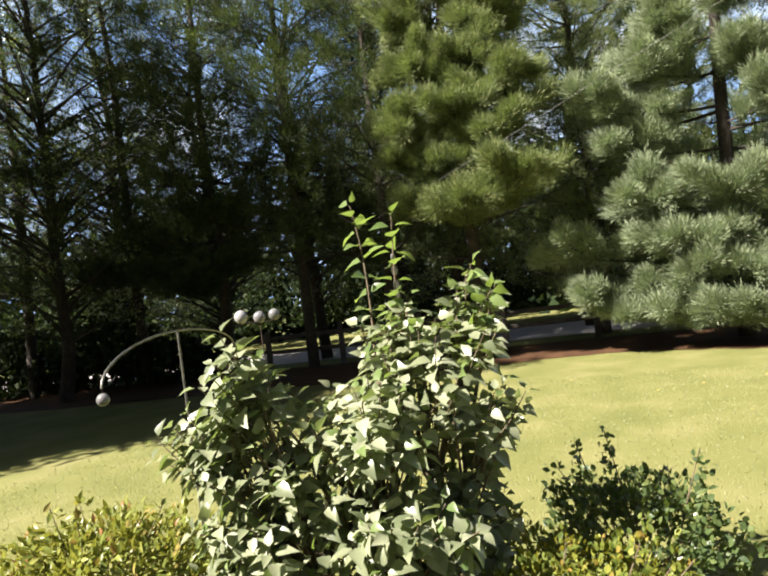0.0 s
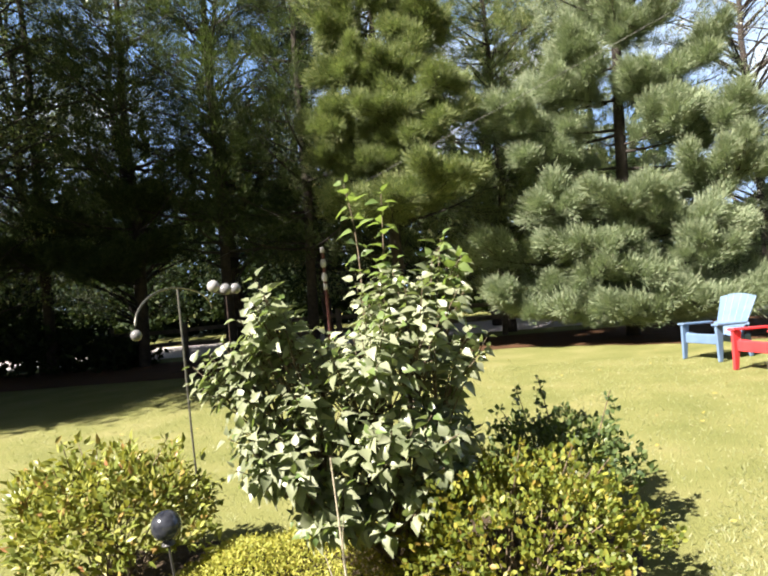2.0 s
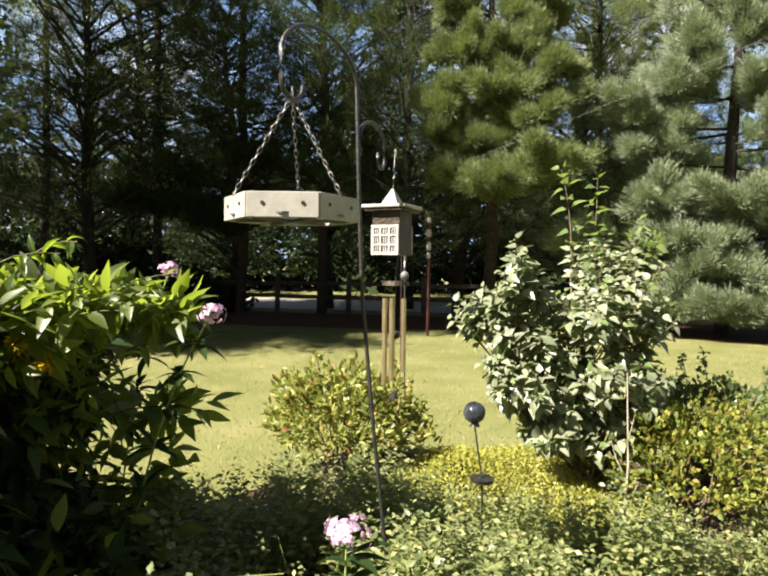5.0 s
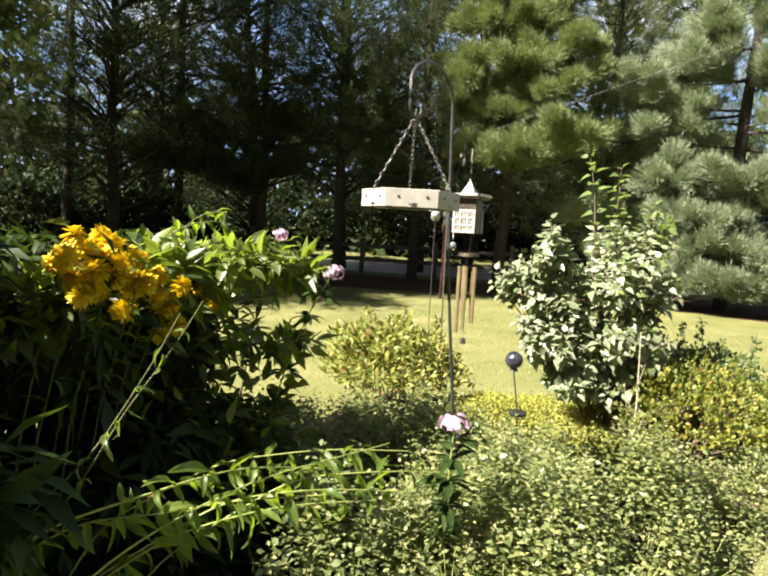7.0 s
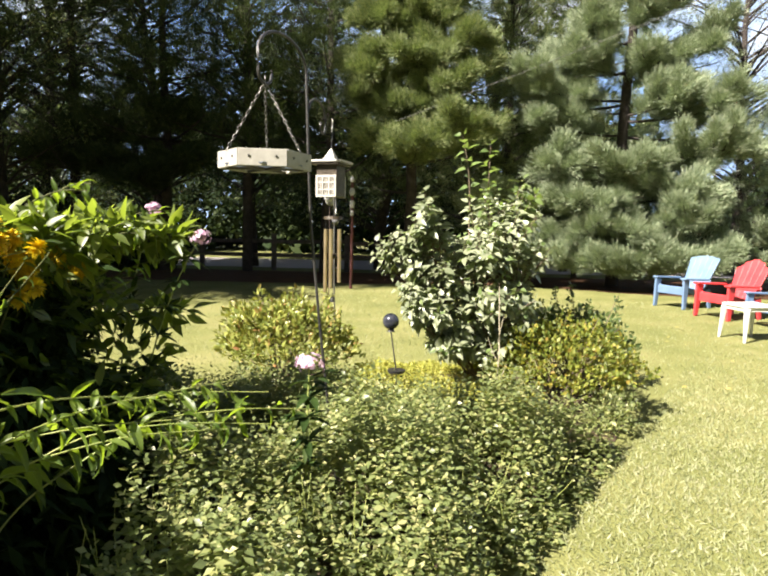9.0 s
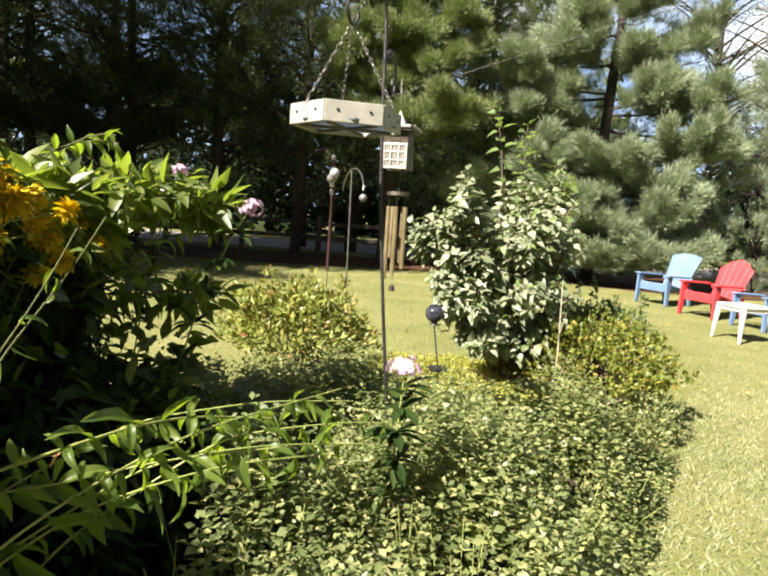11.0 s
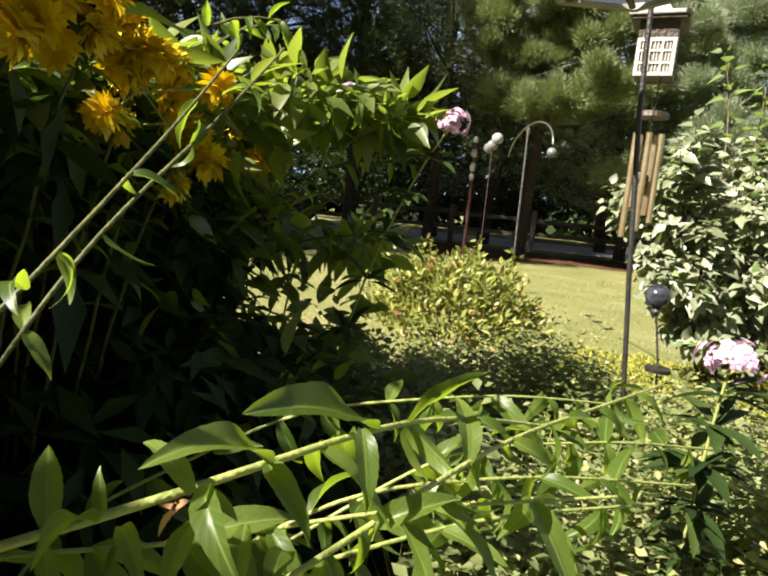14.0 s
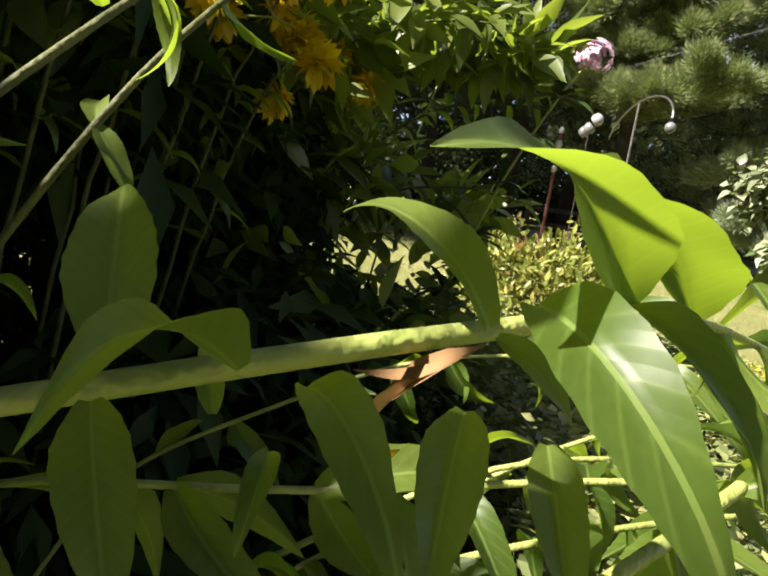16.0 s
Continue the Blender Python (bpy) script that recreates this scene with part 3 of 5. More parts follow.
LEFT_BOUGHS = (((-2.4, -1.9, 2.95), 1.0, 0.35), ((-0.6, -1.9, 2.75), 1.0, 0.32), ((1.65, -1.6, 2.85), 1.0, 0.35), ((0.5, -1.9, 2.35), 0.8, 0.3), ((-1.4, -1.4, 3.6), 0.9, 0.4), ((1.2, -1.3, 4.0), 0.9, 0.4))
PINE_BIG = pine_meshes(11, 12.5, 0.5, 2.9, 17, 6, NEEDLES_BLUE, 22, 62, BIG_BOUGHS, 6.2)
PINE_MID = pine_meshes(12, 11.0, 2.2, 2.5, 15, 6, NEEDLES, 22, 62, MID_BOUGHS, 7.0)
PINE_BACK = pine_meshes(15, 11.5, 1.5, 2.6, 16, 7, NEEDLES, 20, 56)
PINE_SMALL = pine_meshes(14, 6.0, 0.4, 2.1, 8, 6, NEEDLES_BLUE, 18, 64)
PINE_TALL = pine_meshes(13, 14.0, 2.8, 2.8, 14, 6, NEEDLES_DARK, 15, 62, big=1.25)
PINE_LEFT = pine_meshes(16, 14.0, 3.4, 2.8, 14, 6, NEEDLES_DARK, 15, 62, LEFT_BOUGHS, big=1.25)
WOOD_A = leafy_meshes(21, 13.0, 1.8, 3.0, 16000, WOOD_LEAF)
WOOD_B = leafy_meshes(22, 11.0, 1.2, 2.6, 16000, WOOD_LEAF, 0.075)
WOOD_THIN = leafy_meshes(23, 14.0, 2.5, 2.8, 14000, PALE_LEAF, 0.075, 170)
WOOD_WIDE = leafy_meshes(24, 19.0, 2.4, 3.2, 52000, WOOD_LEAF, 0.22, 230, 0.26)

ROWL = "trees along the fence"
for mesh, place, turn, s in ((PINE_BIG, (1.5, 12.8, 0), 0, 1.0), (PINE_BACK, (0.6, 17.6, 0), 250, 1.0), (PINE_SMALL, (5.2, 13.2, 0), 140, 0.85), (PINE_SMALL, (8.2, 12.4, 0), 40, 1.0)):
    tree_from("pine_tree", mesh, place, turn, s, "broad blue-green white pine with sunlit boughs", group=ROWL)
for mesh, place, turn, s in ((PINE_MID, (-3.35, 12.3, 0), 0, 1.0), (PINE_BACK, (-1.2, 15.6, 0), 200, 0.95)):
    tree_from("pine_tree", mesh, place, turn, s, "green white pine with tufted sunlit boughs", group=ROWL)
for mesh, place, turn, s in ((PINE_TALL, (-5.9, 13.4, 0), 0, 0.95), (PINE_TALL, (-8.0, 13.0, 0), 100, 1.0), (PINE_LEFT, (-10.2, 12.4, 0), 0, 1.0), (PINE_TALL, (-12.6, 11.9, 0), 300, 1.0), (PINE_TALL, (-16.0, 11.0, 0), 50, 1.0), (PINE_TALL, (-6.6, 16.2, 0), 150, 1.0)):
    tree_from("pine_tree", mesh, place, turn, s, "pine with a bare lower trunk, shade put into its dark needle colour", group=ROWL)
for mesh, place, turn, s in ((WOOD_A, (-8.8, 15.0, 0), 0, 1.0), (WOOD_B, (-4.9, 15.6, 0), 80, 1.1), (WOOD_B, (-11.6, 14.0, 0), 160, 1.05), (WOOD_A, (-14.8, 13.2, 0), 220, 1.0), (WOOD_B, (-1.8, 18.2, 0), 20, 1.1), (WOOD_THIN, (8.0, 17.5, 0), 230, 1.0), (WOOD_THIN, (11.0, 16.0, 0), 30, 1.0), (WOOD_THIN, (5.6, 18.5, 0), 130, 0.9), (WOOD_A, (-13.2, 9.9, 0), 290, 0.95)):
    tree_from("broadleaf_tree", mesh, place, turn, s, "broadleaf tree with small glossy green leaves", "tree", ROWL)
# tall trees beside the garden, towards the sun
for mesh, place, turn, s in ((WOOD_WIDE, (-11.9, 3.6, 0), 10, 0.78), (WOOD_WIDE, (-14.4, 1.2, 0), 200, 0.8), (WOOD_WIDE, (-16.8, -1.6, 0), 120, 0.85), (WOOD_WIDE, (-15.4, 4.6, 0), 60, 0.85), (WOOD_WIDE, (-18.2, 1.8, 0), 300, 0.66), (WOOD_WIDE, (-19.0, 6.0, 0), 250, 0.6)):
    tree_from("shade_tree", mesh, place, turn, s, "tall broadleaf tree shading the lawn", "tree")


# far woods across the road
def far_woods():
    r = np.random.default_rng(31)
    n = 105000
    x = r.uniform(-60, 45, n)
    z = 17 * r.random(n) ** 1.1
    y = 27 + 0.17 * x + r.normal(0, 1.6, n) + 2.0 * np.sin(x * 0.7)
    y += np.where(z < 4.4, 3.8, 0.0)
    top = np.where(x < -3.5, 11.5, np.where(x > 4.5, 4.6, 12.0)) + 2.2 * np.sin(x * 0.55 + 0.6) + 1.3 * np.sin(x * 1.9)
    keep = (z < top) & ((z < 6.5) | (r.random(n) < 0.1))
    p = np.c_[x, y, z][keep]
    n = len(p)
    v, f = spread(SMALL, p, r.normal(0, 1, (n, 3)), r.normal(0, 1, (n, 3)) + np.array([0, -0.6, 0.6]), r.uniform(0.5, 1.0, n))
    return tagged(new("far_woods", mesh_np("far_woods", v, f, FAR_LEAF)), "woods across the road, shade put into their dark green", "woods", kind="stuff")


far_woods()


def undergrowth():
    """Shrubs and saplings behind the fence, shade put into their colour, thick towards the corner of the garden and
    open in the middle.
    """
    r = np.random.default_rng(32)
    n = 52000
    x = r.uniform(-30, 8, n)
    # The back row is added to close gaps below the woods with darkness.
    back = r.random(n) < 0.5
    y = np.where(back, 22.5 + 0.17 * x, 14.4 + 0.17 * x) + r.normal(0, 0.45, n)
    top = np.where(back, 4.6, 2.3 * np.clip((-10.2 - x) / 2.0, 0, 1)) * (0.75 + 0.25 * np.sin(x * 1.7) + 0.1 * np.sin(x * 4.1))
    z = top * r.random(n) ** 0.8
    p = np.c_[x, y, z][(top > 0.3) & (z > np.where(back, 0.9, 0.0))]
    n = len(p)
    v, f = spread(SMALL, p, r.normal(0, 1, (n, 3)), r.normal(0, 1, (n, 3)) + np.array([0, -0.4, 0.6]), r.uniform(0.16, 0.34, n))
    return tagged(new("undergrowth", mesh_np("undergrowth", v, f, FAR_LEAF)), "undergrowth behind the fence, shade put into its dark colour", "undergrowth", kind="stuff")


undergrowth()


# ---- split rail fence ----
def fence():
    length = (FENCE_B - FENCE_A).length
    ob = thing("rail_fence", tuple(FENCE_A), "dark weathered split-rail fence beside the road", "fence", "", math.degrees(math.atan2(FENCE_B.y - FENCE_A.y, FENCE_B.x - FENCE_A.x)))
    r = random.Random(4)
    bm = bmesh.new()
    box(bm, (0.13, 0.13, 1.05), pose(0, 0, 0.52), 0.02)
    first = part("post", bm, FENCE_WOOD, ob)
    count = int(length / 2.1)
    for k in range(1, count + 1):
        p = child(new("post", first.data), ob)
        p.matrix_local = pose(k * 2.1, 0, r.uniform(-0.04, 0.02), r.uniform(-2, 2), r.uniform(-2, 2), r.uniform(-10, 10))
    for k in range(count):
        for z in (0.45, 0.82):
            bm = bmesh.new()
            box(bm, (2.2, 0.06, 0.11), pose(k * 2.1 + 1.05, 0.01, z + r.uniform(-0.02, 0.02), r.uniform(-8, 8), r.uniform(-1, 1), 0), 0.02)
            part("rail", bm, FENCE_WOOD, ob)


fence()


def red_post():
    ob = thing("garden_post", (-3.95, 9.6, 0), "slim dull red post with a white beaded top", "post")
    rod_part("shaft", [(0, 0, 0), (0.01, 0, 0.8), (0.0, 0, 2.2)], 0.034, POST_RED, ob, "faded red shaft")
    for z, r, tall in ((1.55, 0.048, 1.7), (1.73, 0.055, 1.9), (1.98, 0.062, 1.5), (2.22, 0.045, 1.5)):
        bm = bmesh.new()
        ball(bm, r, pose(0.0, 0, z) @ Matrix.Diagonal((1, 1, tall, 1)), 12, 8)
        part("bead", bm, WHITE_BALL, ob, "white bead", True)


red_post()

# overhead cable in front of the pines
rod_part_ob = thing("overhead_cable", (0, 0, 0), "thin dark overhead cable", "cable")
rod_part("wire", curve3((-9.0, 12.5, 2.2), (0.0, 9.3, 4.1), (14.0, 4.5, 8.4), 24), 0.0035, CABLE, rod_part_ob, sides=5)


# ---- chairs and table ----
def tapered(bm, top, bottom, height, m, bevel):
    """A leg whose section goes from top to bottom, standing on z = 0 of m."""
    made = bmesh.ops.create_cube(bm, size=1.0)
    for v in made["verts"]:
        w = top if v.co.z > 0 else bottom
        v.co = m @ Vector((v.co.x * w[0], v.co.y * w[1], (v.co.z + 0.5) * height))
    bmesh.ops.bevel(bm, geom=list(bm.edges), offset=bevel, segments=2, affect="EDGES", profile=0.5)


def adirondack(material, label, arch):
    """Faces -y; the front legs stand at y = 0. arch rounds the top of the back."""
    ob = thing("garden_chair", (0, 0, 0), label, "chair", "chairs on the lawn")
    w = 0.315
    for sx in (-1, 1):
        bm = bmesh.new()
        tapered(bm, (0.045, 0.15), (0.04, 0.075), 0.545, pose(sx * (w + 0.015), -0.015, 0, -4, -sx * 1.5, 0), 0.012)
        part("front_leg", bm, material, ob)
        bm = bmesh.new()
        tapered(bm, (0.045, 0.13), (0.04, 0.07), 0.36, pose(sx * (w - 0.05), 0.72, 0, 12, 0, 0), 0.012)
        part("back_leg", bm, material, ob)
        bm = bmesh.new()
        box(bm, (0.04, 0.72, 0.10), pose(sx * (w - 0.05), 0.36, 0.30, -14, 0, 0), 0.012)
        part("side_rail", bm, material, ob)
        bm = bmesh.new()
        made = bmesh.ops.create_cube(bm, size=1.0)
        for v in made["verts"]:
            wide = 0.125 if v.co.y < 0 else 0.085
            v.co = pose(sx * w, 0.26, 0.555, -2, 0, 0) @ Vector((v.co.x * wide, v.co.y * 0.66, v.co.z * 0.035))
        bmesh.ops.bevel(bm, geom=list(bm.edges), offset=0.014, segments=2, affect="EDGES", profile=0.5)
        part("armrest", bm, material, ob)
    bm = bmesh.new()
    box(bm, (0.61, 0.03, 0.15), pose(0, 0.02, 0.335), 0.012)
    part("apron", bm, material, ob)
    for k in range(5):
        bm = bmesh.new()
        box(bm, (0.58, 0.096, 0.022), pose(0, 0.07 + k * 0.10, 0.395 - k * 0.022, -12, 0, 0), 0.008)
        part("seat_slat", bm, material, ob)
    for k in range(5):
        a = k - 2
        h = 0.80 - arch * a * a
        bm = bmesh.new()
        m = pose(a * 0.0945, 0.545, 0.26, -26, 0, 0) @ pose(0, 0, 0, 0, a * 2.6, 0) @ pose(0, 0, h / 2)
        made = bmesh.ops.create_cube(bm, size=1.0)
        for v in made["verts"]:
            high = v.co.z > 0
            q = Vector((v.co.x * (0.1285 if high else 0.0935), v.co.y * 0.024, v.co.z * h))
            if high and q.x * a > 0:
                q.z -= arch * 1.2 * abs(a)
            v.co = m @ q
        bmesh.ops.bevel(bm, geom=list(bm.edges), offset=0.008, segments=2, affect="EDGES", profile=0.5)
        part("back_slat", bm, material, ob)
    bm = bmesh.new()
    box(bm, (0.63, 0.03, 0.08), pose(0, 0.655, 0.50, -26, 0, 0), 0.01)
    part("back_rail", bm, material, ob)
    return ob


SCALE = 0.90
blue = adirondack(BLUE, "blue resin garden chair with a slatted fan back on the lawn", 0.007)
red = adirondack(RED, "red resin garden chair with a rounded fan back on the lawn", 0.026)


def facing(x, y, dx, dy):
    return pose(x, y, 0, 0, 0, math.degrees(math.atan2(dy, dx)) + 90) @ Matrix.Scale(SCALE, 4)


blue.matrix_world = facing(1.97, 8.74, -0.80, -0.60)
red.matrix_world = facing(2.32, 7.55, -0.85, -0.53)
copy_thing(blue, facing(2.72, 6.75, -0.92, -0.40))


def side_table():
    ob = thing("side_table", (2.22, 5.65, 0), "small white plastic side table with splayed legs on the lawn", "table", "", 22)
    bm = bmesh.new()
    box(bm, (0.43, 0.43, 0.034), pose(0, 0, 0.42), 0.014)
    part("tabletop", bm, WHITE, ob)
    for a in range(4):
        bm = bmesh.new()
        box(bm, (0.36, 0.014, 0.045), pose(0, 0, 0, 0, 0, 90 * a) @ pose(0, 0.188, 0.385), 0.005)
        part("rim", bm, WHITE, ob)
    for sx in (-1, 1):
        for sy in (-1, 1):
            bm = bmesh.new()
            tapered(bm, (0.055, 0.055), (0.026, 0.026), 0.405, pose(sx * 0.215, sy * 0.215, 0, sy * 4, -sx * 4, 0), 0.008)
            part("leg", bm, WHITE, ob)


side_table()


# ---- feeders and hooks ----
POLE = (-1.21, 0.105)


def arc(center, r, a0, a1, n, u, rise=1.0):
    """Points of an arc in the upright plane through u."""
    a = np.radians(np.linspace(a0, a1, n))
    c, u = np.asarray(center, float), np.asarray(u, float)
    return c + np.cos(a)[:, None] * u * r + np.sin(a)[:, None] * np.array([0, 0, r * rise])


def shepherd_pole():
    px, py = POLE
    ob = thing("shepherd_hook", (px, py, 0), "tall black iron shepherd's hook with two arms", "shepherd hook")
    rod_part("shaft", [(0.125, 0.06, -0.05), (0.085, 0.04, 0.35), (0.035, 0.015, 0.85), (0.0, 0.0, 1.25), (-0.012, -0.004, 1.55), (-0.02, -0.01, 1.86)], 0.0065, IRON, ob)
    u = unit(np.array([-0.045, -0.295, 0.0]))
    top = np.array([-0.02, -0.01, 1.86])
    a = arc(top + u * 0.172, 0.172, 180, 0, 18, u, 0.62)
    tail = arc(a[-1] - u * 0.045 + np.array([0, 0, -0.06]), 0.045, 0, -200, 10, u)
    rod_part("tray_arm", np.concatenate([a, tail]), 0.006, IRON, ob)
    w = unit(np.array([0.0, 0.23, 0.0]))
    low = np.array([-0.012, 0.0, 1.72])
    b = arc(low + w * 0.10, 0.10, 180, 0, 14, w, 0.6)
    tail = arc(b[-1] - w * 0.03 + np.array([0, 0, -0.04]), 0.03, 0, -210, 9, w)
    rod_part("lantern_arm", np.concatenate([b, tail]), 0.0055, IRON, ob)
    return ob


shepherd_pole()


def chain(parent, a, b, link=0.022, material=STEEL):
    a, b = Vector(a), Vector(b)
    n = max(2, int((b - a).length / (link * 0.78)))
    v0, f0 = rod(np.array([(0.0045 * math.cos(t), 0, link * 0.5 * math.sin(t)) for t in np.linspace(0, 2 * math.pi, 11)]), 0.0013, 4)
    turn = (b - a).to_track_quat("Z", "Y").to_matrix().to_4x4()
    pieces = []
    for k in range(n):
        m = Matrix.Translation(a.lerp(b, (k + 0.5) / n)) @ turn @ pose(0, 0, 0, 0, 0, 90 * (k % 2))
        pieces.append((np.array([tuple(m @ Vector(q)) for q in v0]), f0))
    v, f = joined(pieces)
    return child(new("chain", mesh_np("chain", v, f, material, True)), parent, "thin grey metal chain")


def tray_feeder():
    R, z = 0.168, 1.475
    ob = thing("tray_feeder", (-1.275, -0.20, z), "hexagonal pale wooden bird feeder tray hanging on chains", "bird feeder", "", 22)
    side = R
    for k in range(6):
        bm = bmesh.new()
        a = 30 + 60 * k
        box(bm, (side * 1.0, 0.016, 0.060), pose(0, 0, 0, 0, 0, a - 90) @ pose(0, R * 0.866 - 0.004, 0), 0.002)
        board = part("side_board", bm, PALE_WOOD, ob)
        for s in (-0.28, 0.28):
            bm = bmesh.new()
            cone(bm, 0.0045, 0.0045, 0.004, pose(0, 0, 0, 0, 0, a - 90) @ pose(side * s, R * 0.866 + 0.0045, 0.004, 90, 0, 0), 8)
            part("screw", bm, IRON, board, "small dark screw")
    bm = bmesh.new()
    cone(bm, R * 0.94, R * 0.94, 0.004, pose(0, 0, -0.018), 6)
    part("screen", bm, MESH_METAL, ob, "grey metal screen bottom")
    for k in range(3):
        bm = bmesh.new()
        box(bm, (R * 1.68, 0.013, 0.008), pose(0, 0, -0.027 - 0.0005 * k, 0, 0, 60 * k), 0.002)
        part("brace", bm, DARK_WOOD, ob, "thin dark wooden brace under the screen")
    top = (0.0, -0.005, 0.285)
    for k in range(3):
        a = radians(90 + 120 * k)
        chain(ob, (R * 0.9 * math.cos(a), R * 0.9 * math.sin(a), 0.028), top)
    rod_part("ring", arc(np.array(top) + np.array([0, 0, 0.012]), 0.012, 0, 360, 12, (0, 1, 0)), 0.0018, STEEL, ob)


tray_feeder()


def lantern_feeder():
    ob = thing("lantern_feeder", (-1.19, 0.30, 1.375), "small brown pagoda lantern with cream latticed panels", "lantern", "", -4)
    w, h = 0.098, 0.145
    bm = bmesh.new()
    box(bm, (w, w, h), pose(0, 0, h / 2), 0.003)
    body = part("body", bm, LAN_BROWN, ob, "dark brown box")
    p = 0.096
    for k in (0, 2):
        base = pose(0, 0, 0, 0, 0, 90 * k) @ pose(0, w / 2, -0.004 + p / 2)
        bm = bmesh.new()
        box(bm, (p * 0.96, 0.003, p * 0.96), base @ pose(0, 0.003, 0))
        part("pane", bm, LAN_PANE, body, "greyish pane behind the lattice")
        bm = bmesh.new()
        for x in (-0.45, -0.16, 0.16, 0.45):
            edge = 0.010 if abs(x) > 0.3 else 0.0065
            box(bm, (edge, 0.007, p), base @ pose(x * p, 0.006, 0), 0.001)
            box(bm, (p, 0.0062, edge), base @ pose(0, 0.0062, x * p), 0.001)
        for x in (-0.305, 0.0, 0.305):
            for z in (-0.305, 0.0, 0.305):
                for dx, dz in ((-0.04, 0.0), (0.04, 0.03)):
                    box(bm, (0.0028, 0.0045, 0.020), base @ pose((x + dx) * p, 0.0052, (z + dz * 0.5) * p), 0.0)
        part("lattice", bm, LAN_CREAM, body, "cream lattice panel")
    bm = bmesh.new()
    box(bm, (w * 1.56, w * 1.56, 0.011), pose(0, 0, h + 0.007), 0.003)
    part("roof_plate", bm, LAN_CREAM, ob, "flat projecting cream roof plate")
    bm = bmesh.new()
    box(bm, (w * 1.42, w * 1.42, 0.008), pose(0, 0, h - 0.004), 0.002)
    part("eave", bm, LAN_BROWN, ob, "dark underside of the roof")
    bm = bmesh.new()
    cone(bm, w * 0.44, 0.004, 0.055, pose(0, 0, h + 0.040, 0, 0, 45), 4)
    part("roof", bm, LAN_CREAM, ob, "pointed pyramid roof")
    rod_part("hanger", [(0, 0, h + 0.06), (-0.01, 0.03, 0.27), (-0.02, 0.06, 0.352)], 0.0015, STEEL, ob, sides=5)


lantern_feeder()


def wind_chime():
    ob = thing("wind_chime", (-1.178, 0.305, 1.280), "bronze tube wind chime hanging below the lantern", "wind chime")
    rod_part("cord", [(0, 0, 0.0), (0.008, -0.006, 0.096)], 0.0025, IRON, ob, sides=5)
    bm = bmesh.new()
    cone(bm, 0.045, 0.042, 0.014, pose(0, 0, 0), 24)
    part("top_plate", bm, LAN_BROWN, ob, "dark round wooden plate")
    for k, L in enumerate((0.285, 0.265, 0.24, 0.22, 0.20)):
        a = radians(72 * k + 200)
        x, y = 0.034 * math.cos(a), 0.034 * math.sin(a)
        tube = rod_part("tube", [(x, y, -0.05), (x, y, -0.05 - L)], 0.0085, BRASS, ob, sides=10)
        rod_part("tube_cord", [(x, y, -0.008), (x, y, -0.052)], 0.0008, IRON, tube, sides=4)
    rod_part("clapper_cord", [(0, 0, -0.008), (0, 0, -0.36)], 0.0009, IRON, ob, sides=4)
    bm = bmesh.new()
    ball(bm, 0.018, pose(0, 0, -0.17) @ Matrix.Diagonal((1, 1, 0.8, 1)), 14, 8)
    part("clapper", bm, LAN_BROWN, ob, "", True)
    bm = bmesh.new()
    cone(bm, 0.013, 0.010, 0.022, pose(0, 0, -0.37), 12)
    part("wind_sail", bm, IRON, ob)


wind_chime()


def small_hook():
    ob = thing("double_hook", (-1.81, 2.17, 0), "slim garden stake with two long drooping arms in worn metal", "shepherd hook")
    rod_part("shaft", [(0.03, 0.0, 0), (0.01, 0, 0.7), (0, 0, 1.49)], 0.006, STEEL, ob)
    ends = []
    for dx, dy, drop in ((0.23, -0.64, 0.17), (-0.22, 0.66, 0.13)):
        a = np.radians(np.linspace(90, 0, 22))
        pts = np.array([dx, dy, 0.0]) * np.cos(a)[:, None] + np.array([0, 0, 1.0]) * (1.495 - drop + drop * np.sin(a)[:, None])
        ends.append((pts[-1], rod_part("arm", pts, 0.005, STEEL, ob)))
    e, arm = ends[0]
    bm = bmesh.new()
    ball(bm, 0.024, pose(e[0], e[1], e[2] - 0.040), 14, 10)
    part("hanging_ball", bm, GREY_BALL, arm, "small greyish glass ball", True)
    rod_part("ball_wire", [tuple(e), (e[0], e[1], e[2] - 0.018)], 0.0012, IRON, arm, sides=5)


small_hook()


def ball_stake():
    """The crossbar runs away from the path, so the balls nearly overlap from most of it."""
    ob = thing("ball_stake", (-2.29, 3.45, 0), "garden stake with three pale glass balls", "garden ornament")
    rod_part("stake", [(0, 0, 0), (0, 0.0, 0.9), (0.0, 0, 1.465)], 0.004, RUST, ob, "thin rusty stake")
    u = unit(np.array([-0.30, 0.95, 0.0]))
    bar = rod_part("crossbar", [tuple(u * -0.38 + np.array([0, 0, 1.48])), (0, 0, 1.465), tuple(u * 0.38 + np.array([0, 0, 1.47]))], 0.005, RUST, ob)
    for d, z, m, label in ((-0.35, 1.52, WHITE_BALL, "white glass ball"), (0.0, 1.503, GREY_BALL, "greyish glass ball"), (0.33, 1.51, GREY_BALL, "greyish glass ball")):
        bm = bmesh.new()
        ball(bm, 0.044, pose(u[0] * d, u[1] * d, z), 18, 12)
        part("glass_ball", bm, m, bar, label, True)


ball_stake()


